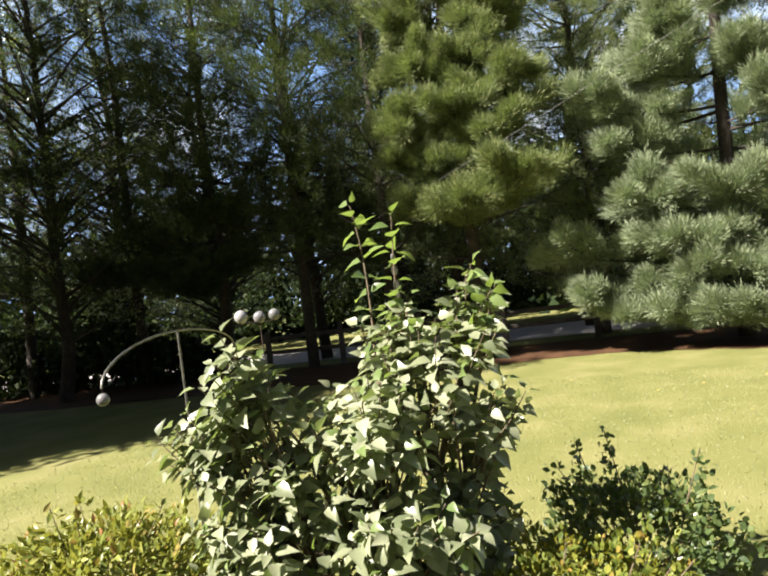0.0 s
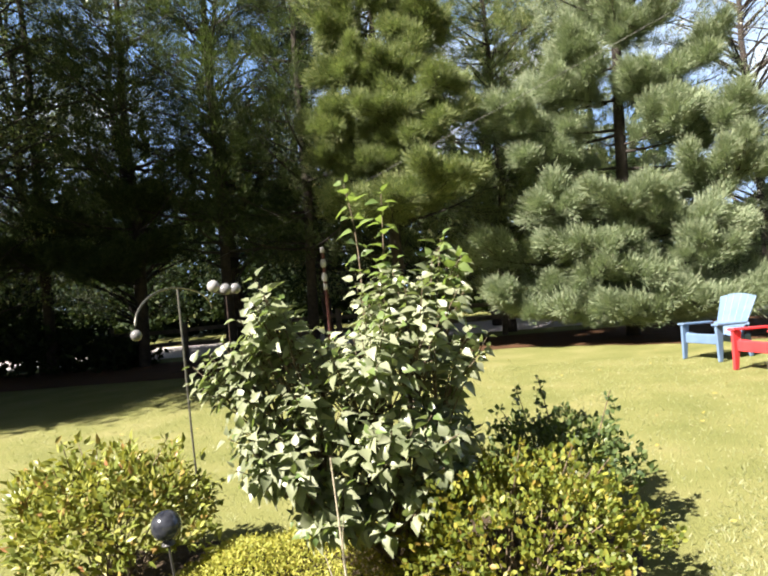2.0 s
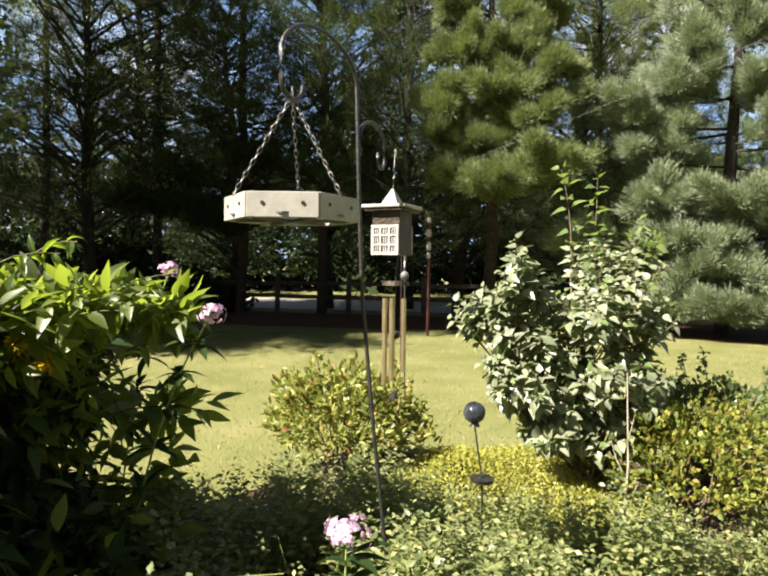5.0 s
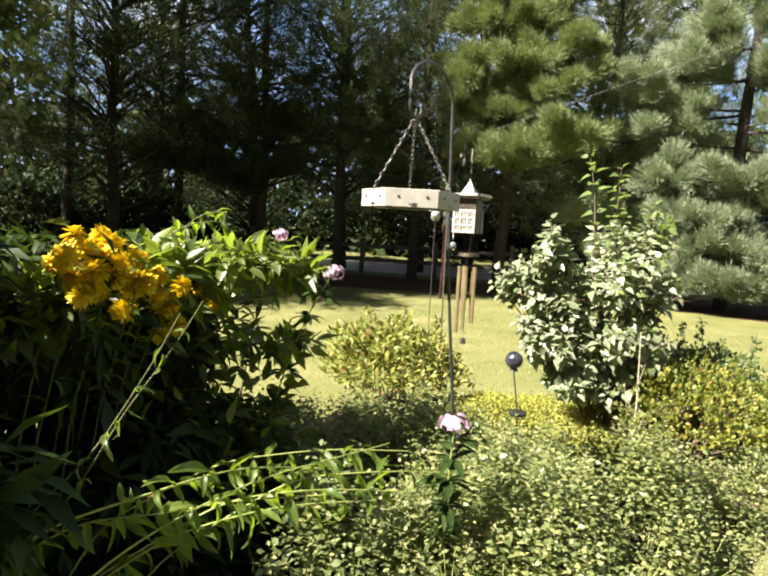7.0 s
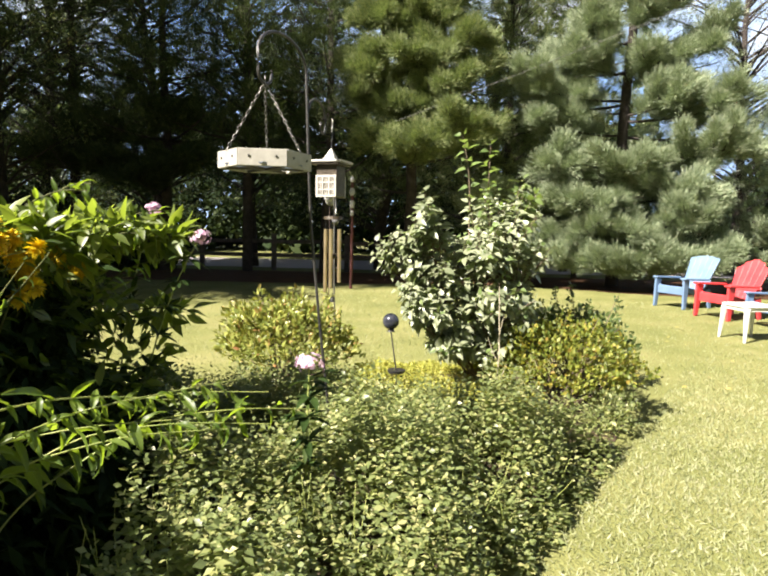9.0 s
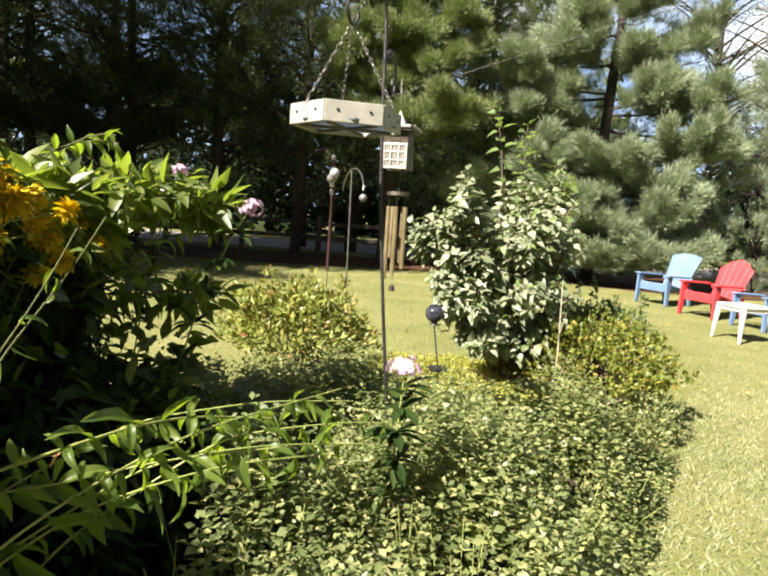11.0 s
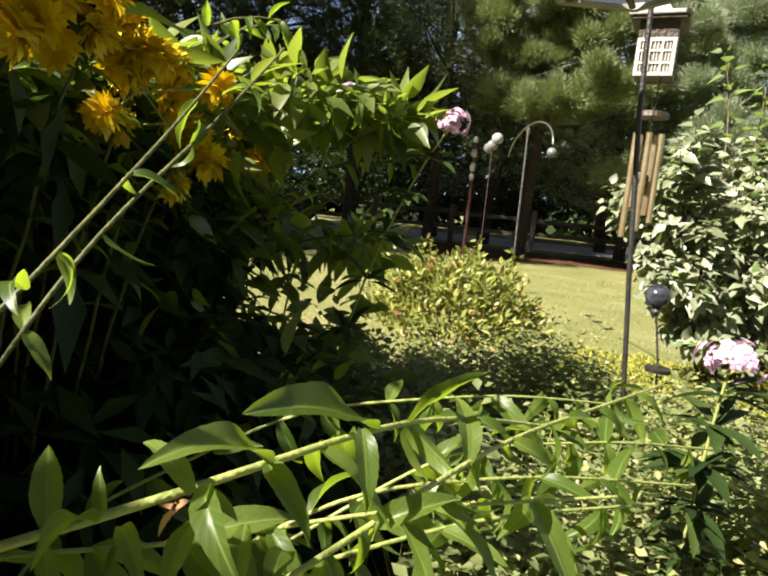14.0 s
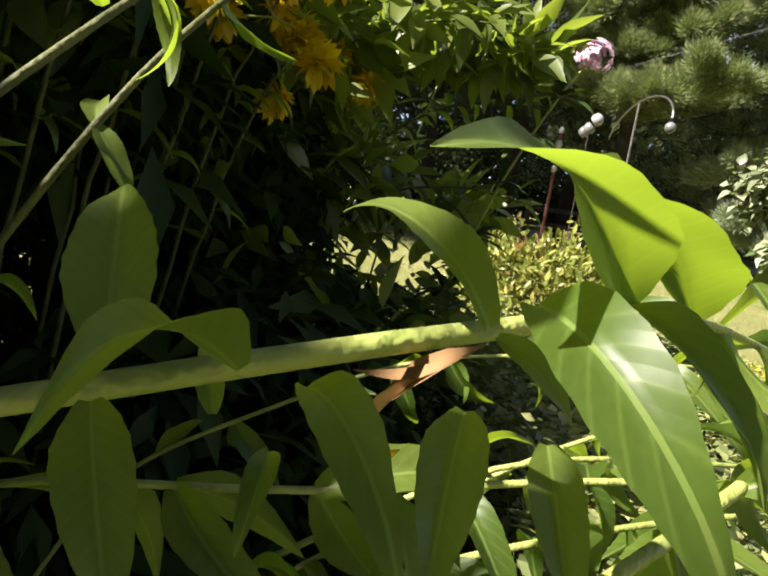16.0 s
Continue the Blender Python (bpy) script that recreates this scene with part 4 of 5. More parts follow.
def globe_stake():
    ob = thing("solar_globe", (-1.05, 0.935, 0), "dark glass solar globe on a thin stake", "solar light")
    rod_part("stake", [(0.05, -0.02, 0), (0.04, -0.015, 0.45), (0.0, 0, 0.68)], 0.004, IRON, ob)
    bm = bmesh.new()
    ball(bm, 0.046, pose(0, 0, 0.725), 28, 18)
    part("globe", bm, GLOBE_GLASS, ob, "", True)
    bm = bmesh.new()
    cone(bm, 0.022, 0.012, 0.02, pose(0.002, 0, 0.678), 14)
    part("collar", bm, IRON, ob)
    bm = bmesh.new()
    cone(bm, 0.046, 0.050, 0.015, pose(0.04, -0.015, 0.45), 24)
    part("solar_base", bm, IRON, ob, "round black solar cell base")


globe_stake()


# ---- shrubs ----
def shrub_stems(r, base, tops, spread_base, radius, n=6):
    pieces = []
    for t in tops:
        a = np.array(base) + np.array([r.normal(0, spread_base), r.normal(0, spread_base), 0])
        b = a * 0.55 + t * 0.45 + np.array([0, 0, 0.1 * t[2]])
        pieces.append(rod(curve3(a, b, t, n), np.linspace(radius, radius * 0.35, n), 5))
    return joined(pieces)


def dome_points(r, n, center, radii, shell=0.55, low=-0.2):
    d = unit(r.normal(0, 1, (n * 2, 3)))
    d = d[d[:, 2] > low][:n]
    k = (shell + (1 - shell) * r.random((len(d), 1)) ** 0.6)
    lump = 1 + 0.17 * np.sin(d[:, :1] * 7 + 1) * np.cos(d[:, 1:2] * 6) + 0.06 * np.sin(d[:, 2:] * 11)
    return np.array(center) + d * k * lump * np.array(radii), d


def shrub(name, label, category, seed, base, center, radii, n_leaf, size, material, shape=OVATE, sprigs=(), up=0.6, stem_mat=STEM_BROWN, shell=0.5, stems=40):
    r = np.random.default_rng(seed)
    ob = thing(name, tuple(base), label, category)
    o = np.array(base)
    P, d = dome_points(r, n_leaf, np.array(center) - o, radii, shell)
    # leaves sit in small whorls at twig ends
    k = 5
    m = len(P) // k
    P = np.repeat(P[:m], k, 0) + r.normal(0, size * 0.35, (m * k, 3))
    d = np.repeat(d[:m], k, 0)
    for x, y, z0, z1, cnt in sprigs:
        zz = r.uniform(z0, z1, cnt)
        P = np.concatenate([P, np.c_[x - o[0] + r.normal(0, 0.014, cnt), y - o[1] + r.normal(0, 0.014, cnt), zz]])
        d = np.concatenate([d, r.normal(0, 1, (cnt, 3)) * np.array([1, 1, 0.2])])
    P[:, 2] = np.maximum(P[:, 2], 0.03)
    n = len(P)
    al = unit(d + r.normal(0, 0.75, (n, 3)) + np.array([0, 0, up]))
    nm = r.normal(0, 0.5, (n, 3)) + np.array([-0.2, -0.1, 0.8]) + d * 0.6
    v, f = spread(shape, P, al, nm, r.uniform(0.65, 1.25, n) * size)
    child(new("foliage", mesh_np("foliage", v, f, material)), ob)
    tops = P[r.choice(m * k, stems)] * 0.94
    tops = np.concatenate([tops, np.array([(x - o[0], y - o[1], z1) for x, y, z0, z1, c in sprigs]).reshape(-1, 3)])
    v, f = shrub_stems(r, (0, 0, 0), tops, 0.06, 0.006)
    tagged(child(new("stemwork", mesh_np("stemwork", v, f, stem_mat, True)), ob), kind="stuff")
    return ob


shrub("round_shrub", "rounded shrub with glossy yellow-green leaves", "shrub", 41, (-2.05, 1.82, 0), (-2.05, 1.82, 0.34), (0.52, 0.48, 0.37), 5000, 0.050, SHRUB_LEAF, shape=WIDE_LANCE, shell=0.45, up=0.7,
      sprigs=((-2.2, 1.7, 0.5, 0.80, 40), (-1.9, 1.6, 0.5, 0.82, 40), (-1.75, 1.9, 0.45, 0.76, 40), (-2.35, 1.95, 0.45, 0.74, 30), (-2.05, 1.5, 0.4, 0.72, 30)))
shrub("dark_shrub", "dark green small-leaved shrub with upright twigs", "shrub", 42, (0.06, 2.75, 0), (0.06, 2.75, 0.30), (0.40, 0.36, 0.34), 3400, 0.034, DARK_LEAF,
      sprigs=((-0.12, 2.68, 0.5, 0.80, 60), (0.0, 2.72, 0.45, 0.84, 70), (0.14, 2.55, 0.45, 0.72, 60), (-0.22, 2.72, 0.45, 0.68, 40), (0.36, 2.70, 0.4, 0.76, 50)), up=1.0)
shrub("gold_shrub", "golden spirea shrub with fine yellow leaves", "shrub", 43, (-0.12, 1.98, 0), (-0.12, 1.98, 0.28), (0.56, 0.52, 0.36), 7000, 0.029, GOLD_LEAF,
      sprigs=((-0.05, 1.9, 0.4, 0.72, 50), (0.15, 2.0, 0.4, 0.66, 40), (-0.35, 1.8, 0.35, 0.64, 40), (0.3, 2.05, 0.3, 0.6, 40)), up=1.0)


def lilac():
    """Several stems fork into leafy twigs; the leaves sit in pairs along them, dense at the tips."""
    r = np.random.default_rng(44)
    base = np.array([-0.62, 2.02, 0.0])
    ob = thing("lilac_bush", tuple(base), "large lilac bush with heart-shaped pale green leaves", "shrub")
    # centre, half sizes and number of twigs of each leafy mass
    lobes = [((-0.72, 1.85, 1.08), (0.34, 0.30, 0.26), 44), ((-0.98, 1.55, 1.28), (0.17, 0.15, 0.16), 18), ((-1.16, 1.55, 1.12), (0.18, 0.15, 0.13), 24), ((-0.95, 1.60, 0.92), (0.22, 0.2, 0.2), 26),
             ((-0.50, 2.05, 1.28), (0.22, 0.24, 0.22), 26), ((-0.38, 2.30, 1.42), (0.15, 0.16, 0.17), 16), ((-0.66, 2.10, 1.42), (0.13, 0.14, 0.14), 12), ((-0.36, 2.12, 1.02), (0.20, 0.24, 0.22), 26),
             ((-0.62, 1.78, 0.76), (0.36, 0.28, 0.22), 44), ((-1.0, 1.52, 0.76), (0.20, 0.16, 0.22), 30), ((-0.82, 1.66, 0.52), (0.22, 0.18, 0.16), 22), ((-0.38, 2.0, 0.5), (0.18, 0.2, 0.16), 16), ((-0.40, 2.02, 0.72), (0.18, 0.2, 0.16), 18), ((-0.62, 1.82, 0.48), (0.26, 0.22, 0.16), 26)]
    twigs = []
    for c, h, m in lobes:
        c, h = np.array(c), np.array(h)
        fork = base * np.array([1, 1, 0]) + (c - base) * np.array([0.7, 0.7, 0.62])
        for _ in range(m):
            d = unit(r.normal(0, 1, 3) + np.array([0, -0.15, 0.25]))
            twigs.append((fork, c + d * h * r.uniform(0.45, 1.05), 12, 0.36, 1.0, False))
    for tip, low in (((-0.84, 2.24, 1.93), 1.25), ((-0.63, 2.18, 1.85), 1.25), ((-0.40, 2.42, 1.62), 1.2), ((-0.98, 1.50, 1.47), 1.05), ((-0.30, 2.3, 1.5), 1.1)):
        tip = np.array(tip)
        twigs.append((np.array([tip[0] * 0.6 - 0.26, tip[1] * 0.6 + 0.8, low]), tip, 16, 0.80, 1.25, True))
    stems, P, D, young, grow = [], [], [], [], []
    for f0 in {tuple(t[0]) for t in twigs}:
        a = np.array([r.normal(0, 0.05), r.normal(0, 0.05), 0])
        c = np.array(f0) - base
        stems.append(rod(curve3(a, a * 0.6 + c * 0.4 + np.array([0, 0, 0.12]), c, 9), np.linspace(0.011, 0.006, 9), 6))
    for fork, t, n, reach, size, tall in twigs:
        a, t = fork - base, t - base
        b = (a + t) / 2 + np.array([0, 0, 0.05]) + r.normal(0, 0.02, 3)
        stems.append(rod(curve3(a, b, t, 8), np.linspace(0.0055, 0.0018, 8), 5))
        az = r.uniform(0, 6.28)
        for k in range(n):
            s = 1 - (k // 2) / (n / 2) * reach
            q = (1 - s) ** 2 * a + 2 * s * (1 - s) * b + s * s * t
            ax = unit(t - b)
            turn = az + (k // 2) * 1.57 + (k % 2) * 3.14 + r.uniform(-0.3, 0.3)
            u = unit(np.cross(ax, [0.31, 0.17, 0.9]))
            side = u * math.cos(turn) + np.cross(ax, u) * math.sin(turn)
            d = unit(side + ax * (0.25 + 0.5 * (k < 2)) + np.array([0, 0, r.uniform(-0.35, 0.15)]))
            P.append(q + d * 0.014)
            D.append(d)
            young.append(tall or (k < 2 and r.random() < 0.4))
            grow.append(size * (0.62 + 0.38 * min(1.0, k / 4)))
    P, D, young = np.array(P), np.array(D), np.array(young)
    n = len(P)
    size = r.uniform(0.050, 0.088, n) * np.array(grow)
    nm = unit(r.normal(0, 0.42, (n, 3)) + np.array([-0.3, -0.45, 1.0]))
    v, f = joined(stems)
    tagged(child(new("stemwork", mesh_np("stemwork", v, f, STEM_BROWN, True)), ob), kind="stuff")
    # the foremost leaves one by one, the rest joined
    order = np.argsort(P[:, 1] - 0.3 * P[:, 2])
    near, rest = order[:290], order[290:]
    for grp, mat_l, nm_l in ((rest[young[rest]], LILAC_YOUNG, "young_foliage"), (rest[~young[rest]], LILAC_LEAF, "foliage")):
        v, f = spread(HEART, P[grp], D[grp], nm[grp], size[grp])
        child(new(nm_l, mesh_np(nm_l, v, f, mat_l)), ob)
    old = mesh_np("leaf", HEART[0], HEART[1], LILAC_SINGLE)
    for i in near:
        y = Vector(D[i])
        x = y.cross(Vector(nm[i])).normalized()
        z = x.cross(y)
        m = Matrix((x, y, z)).transposed().to_4x4()
        m.translation = Vector(P[i])
        lf = child(new("leaf", old), ob)
        lf.matrix_local = m @ Matrix.Scale(size[i], 4)


LILAC_SINGLE = leaf_mat("single_lilac_leaf", [(0, (0.125, 0.15, 0.08)), (0.5, (0.24, 0.265, 0.155)), (0.85, (0.37, 0.39, 0.26)), (1, (0.18, 0.245, 0.08))], 0.42, 0.24, (0.35, 0.5, 0.05), True, 0.6)
lilac()


# ---- low planting ----
def carpet(name, label, category, seed, inside, box4, height, n, size, material, shape=SMALL, up=0.8, deep=0.70, lumps=2.2):
    r = np.random.default_rng(seed)
    x0, x1, y0, y1 = box4
    p = np.c_[r.uniform(x0, x1, n * 2), r.uniform(y0, y1, n * 2)]
    p = p[inside(p[:, 0], p[:, 1])][:n]
    n = len(p)
    top = height(p[:, 0], p[:, 1]) * (1 + 0.22 * np.sin(p[:, 0] * 2.1 * lumps + 1) * np.cos(p[:, 1] * 1.7 * lumps) + 0.10 * np.sin(p[:, 0] * 11 + p[:, 1] * 9))
    z = top * (1 - deep + deep * r.random(n) ** 0.55) + r.normal(0, 0.012, n)
    P = np.c_[p, np.maximum(z, 0.02)]
    al = unit(r.normal(0, 0.9, (n, 3)) + np.array([0, 0, up]))
    nm = r.normal(0, 0.5, (n, 3)) + np.array([0, 0, 1.0])
    v, f = spread(shape, P, al, nm, r.uniform(0.6, 1.3, n) * size)
    return tagged(new(name, mesh_np(name, v, f, material)), label, category, kind="stuff")


carpet("gold_ground_cover", "bright yellow-green creeping ground cover", "ground cover", 51, lambda x, y: ((x + 0.98) / 0.82) ** 2 + ((y - 1.62) / 0.95) ** 2 < 1, (-2.0, 0, 0.6, 2.7),
       lambda x, y: 0.24 * np.clip(1.15 - ((x + 0.98) / 0.82) ** 2 - ((y - 1.62) / 0.95) ** 2, 0.05, 1) ** 0.5, 42000, 0.019, COVER_LEAF, up=0.5, deep=0.22)
shrub("grey_green_plant", "low grey-green plant at the edge of the bed", "perennial", 54, (0.22, 1.62, 0), (0.22, 1.62, 0.10), (0.15, 0.24, 0.18), 1200, 0.024, MASS_LEAF, shape=PLAIN, up=0.9, stem_mat=STEM_GREEN, stems=25)


def dry_stem():
    ob = thing("dry_stem", (-0.46, 0.87, 0), "thin pale dry stem standing in the border", "stem")
    rod_part("stalk", [(0.01, 0, 0), (0.0, 0.0, 0.35), (0.012, 0, 0.6), (0.0, -0.01, 0.95)], (0.005, 0.0045, 0.004, 0.002), DRY, ob)
    for z, dx, dy, h in ((0.42, 0.05, 0.02, 0.12), (0.55, -0.05, 0.01, 0.13), (0.68, 0.03, -0.03, 0.12)):
        rod_part("twig", [(0.006, 0, z), (dx * 0.6, dy * 0.6, z + h * 0.5), (dx, dy, z + h)], (0.0025, 0.002, 0.001), DRY, ob, sides=5)


DRY = solid_mat("dry_stem_bark", (0.30, 0.26, 0.18), (0.45, 0.40, 0.30), 30, 0.8, 0, 0.3, 150)
dry_stem()


def mass_height(x, y):
    edge_d = np.clip(np.minimum(np.minimum((-0.21 + 0.36 * y - x) / 0.35, (y + 1.55) / 0.4), (1.25 - y) / 0.4), 0.02, 1)
    return 0.52 * edge_d ** 0.5 * (1 - 0.10 * np.clip(y, 0, 1))


def border():
    """Leafy shoots of uneven height, close together, with dark gaps."""
    r = np.random.default_rng(52)
    n = 14000
    x, y = r.uniform(-2.2, 0.3, n), r.uniform(-1.5, 1.2, n)
    keep = (x < -0.21 + 0.36 * y) & (x > np.where(y < -0.3, -1.55 - 0.3 * (y + 0.3), -2.1))
    keep &= np.sin(x * 9 + 2 * np.sin(y * 5)) * np.cos(y * 8 + x * 3) > r.uniform(-0.95, 0.12, n)
    x, y = x[keep][:2900], y[keep][:2900]
    n, k = len(x), 18
    top = mass_height(x, y) * (0.90 + 0.26 * np.sin(x * 6.3 + 1) * np.cos(y * 5.1) + r.normal(0, 0.09, n))
    lean = np.c_[r.normal(0.03, 0.10, (n, 2)), np.ones(n)]
    s = np.tile(np.linspace(0, 1, k), (n, 1)) + r.normal(0, 0.03, (n, k))
    length = np.minimum(top, r.uniform(0.16, 0.30, n))
    P = np.stack([x, y, top], 1)[:, None] - lean[:, None] * (s * length[:, None])[:, :, None]
    az = np.arange(k)[None] * 2.4 + r.uniform(0, 6.28, (n, 1))
    D = np.stack([np.cos(az), np.sin(az), 0.55 - 0.6 * s + r.normal(0, 0.2, (n, k))], -1)
    P = (P + unit(D) * 0.008).reshape(-1, 3)
    P[:, 2] = np.maximum(P[:, 2], 0.02)
    D = D.reshape(-1, 3)
    size = (r.uniform(0.023, 0.042, (n, k)) * (0.55 + 0.6 * np.sqrt(np.clip(s, 0, 1)))).reshape(-1)
    v, f = spread(PLAIN, P, D, r.normal(0, 0.4, P.shape) + np.array([0, 0, 1.0]), size)
    return tagged(new("border_planting", mesh_np("border_planting", v, f, MASS_LEAF)), "dense border of small-leaved green perennials", "perennials", kind="stuff")


border()


# stems that carry the border's leaves
def border_stems():
    r = np.random.default_rng(53)
    pieces = []
    for _ in range(300):
        y = r.uniform(-1.4, 1.1)
        x = r.uniform(-1.5 if y < -0.3 else -2.0, -0.28 + 0.36 * y)
        h = float(mass_height(np.array(x), np.array(y)))
        a = np.array([x, y, 0])
        c = a + np.array([r.normal(0, 0.08), r.normal(0, 0.08), h * r.uniform(0.65, 0.9)])
        pieces.append(rod(curve3(a, (a + c) / 2 + np.array([r.normal(0, 0.03), 0, 0]), c, 5), np.linspace(0.0028, 0.0012, 5), 4))
    v, f = joined(pieces)
    tagged(new("border_stems", mesh_np("border_stems", v, f, STEM_GREEN, True)), "thin green stems of the border planting", "stems", kind="stuff")


border_stems()


# ---- phlox ----
FLORET = []
for k in range(5):
    a = 2 * math.pi * k / 5
    FLORET.append((math.cos(a), math.sin(a)))


def phlox_head(r, radius):
    P, D = [], []
    for _ in range(46):
        d = unit(r.normal(0, 1, 3) + np.array([0, 0, 0.5]))
        P.append(d * radius * r.uniform(0.5, 1.15) * np.array([1.1, 1.1, 0.85]))
        D.append(d)
    vs, fs = [], []
    shape = (np.array([(0, 0, 0), (-0.36, 0.6, 0.12), (0.36, 0.6, 0.12), (0, 1.0, 0.02)]), np.array([(0, 2, 1), (1, 2, 3)]))
    for p, d in zip(P, D):
        u = unit(np.cross(d, [0.3, 0.2, 1.0]))
        w = np.cross(d, u)
        al = np.array([u * a + w * b for a, b in FLORET])
        vs.append(spread(shape, np.repeat(p[None], 5, 0), al, np.repeat(d[None], 5, 0), np.full(5, 0.0125)))
    return joined(vs)


def phlox(place, base, radius, seed, label):
    r = np.random.default_rng(seed)
    ob = thing("phlox", tuple(base), label, "phlox", "pink phlox")
    t = np.array(place) - np.array(base)
    line = curve3((0, 0, 0), (t[0] * 0.3, t[1] * 0.3, t[2] * 0.7), t, 10)
    rod_part("stem", line, np.linspace(0.004, 0.0025, 10), STEM_GREEN, ob, sides=6)
    v, f = phlox_head(r, radius)
    fl = child(new("flower_head", mesh_np("flower_head", v + t, f, PETAL_PINK)), ob, "rounded head of pale pink florets")
    n = 60
    s = r.uniform(0.45, 0.98, n)
    P = np.array([line[int(q * 9)] for q in s]) + r.normal(0, 0.004, (n, 3))
    D = unit(r.normal(0, 1, (n, 3)) * np.array([1, 1, 0.3]) + np.array([0, 0, 0.25]))
    v, f = spread(LANCE, P, D, np.tile([0, 0, 1.0], (n, 1)), r.uniform(0.06, 0.11, n))
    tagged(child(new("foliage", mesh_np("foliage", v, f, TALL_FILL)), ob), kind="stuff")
    return ob


phlox((-1.01, -0.42, 0.775), (-1.04, -0.38, 0), 0.045, 61, "pale pink phlox head above the green border")
phlox((-1.63, -0.06, 1.185), (-1.95, -0.15, 0), 0.038, 62, "pink phlox head beside the yellow coneflowers")
phlox((-2.08, 0.28, 1.31), (-2.25, 0.15, 0), 0.034, 63, "small fading pink phlox head beside the yellow coneflowers")


# ---- tall yellow coneflowers ----
LEAF_MESH = {}


def blade_mesh(kind):
    """A long pointed leaf with a midrib, a folded and bent blade, 1 long."""
    if kind in LEAF_MESH:
        return LEAF_MESH[kind]
    r = np.random.default_rng(70 + kind)
    n, cols = 19, 7
    droop, twist, fold, wide = ((0.50, 0.35, 0.42, 0.155), (0.85, -0.5, 0.50, 0.135), (0.25, 0.5, 0.32, 0.165), (0.65, 0.9, 0.55, 0.145))[kind]
    v = []
    for i in range(n):
        y = i / (n - 1)
        w = wide * (math.sin(math.pi * min(1, y * 0.94 + 0.05)) ** 0.8) * (1.12 - 0.55 * y) + 0.004
        if i == n - 1:
            w = 0.003
        ph = droop * 2.2 * y
        cy, cz = math.sin(ph) / (droop * 2.2), (math.cos(ph) - 1) / (droop * 2.2)
        tw = twist * y
        for j in range(cols):
            q = (j / (cols - 1) - 0.5) * 2
            x = q * w * (1 + (0.025 if i % 2 else -0.02) * (abs(q) > 0.9))
            z = abs(q) * w * fold - 0.01 * (1 - abs(q)) + 0.013 * math.sin(13 * y + (3 if q > 0 else 5)) * abs(q) ** 1.5
            v.append((x * math.cos(tw) - z * math.sin(tw), cy, cz + x * math.sin(tw) + z * math.cos(tw)))
    f = [(i * cols + j, i * cols + j + 1, (i + 1) * cols + j + 1, (i + 1) * cols + j) for i in range(n - 1) for j in range(cols - 1)]
    LEAF_MESH[kind] = mesh_np("leaf", np.array(v), np.array(f), TALL_LEAF, True)
    return LEAF_MESH[kind]


def put_leaf(parent, at, along, normal, length, kind):
    y = Vector(along).normalized()
    x = y.cross(Vector(normal)).normalized()
    z = x.cross(y)
    m = Matrix((x, y, z)).transposed().to_4x4()
    m.translation = Vector(at)
    lf = child(new("leaf", blade_mesh(kind)), parent)
    lf.matrix_local = m @ Matrix.Scale(length, 4)
    return lf


def flower_mesh(seed, radius):
    r = np.random.default_rng(seed)
    shape = leaf_shape((0.15, 0.21), 0.25, 0.35)
    P, D, S = [], [], []
    for ring, (tilt, cnt, ln) in enumerate(((-0.75, 13, 0.95), (-0.2, 14, 1.0), (0.3, 14, 0.95), (0.8, 12, 0.85), (1.6, 10, 0.7))):
        for k in range(cnt):
            a = 2 * math.pi * (k + r.random() * 0.5) / cnt + ring
            D.append((math.cos(a), math.sin(a), tilt + r.normal(0, 0.12)))
            P.append((0, 0, 0.004 * ring))
            S.append(radius * ln * r.uniform(0.85, 1.1))
    v, f = spread(shape, np.array(P), np.array(D), np.tile([0, 0, 1.0], (len(P), 1)) + r.normal(0, 0.2, (len(P), 3)), np.array(S))
    return mesh_np("flower", v, f, PETAL_GOLD)


FLOWERS = [flower_mesh(81 + k, 0.040) for k in range(3)]


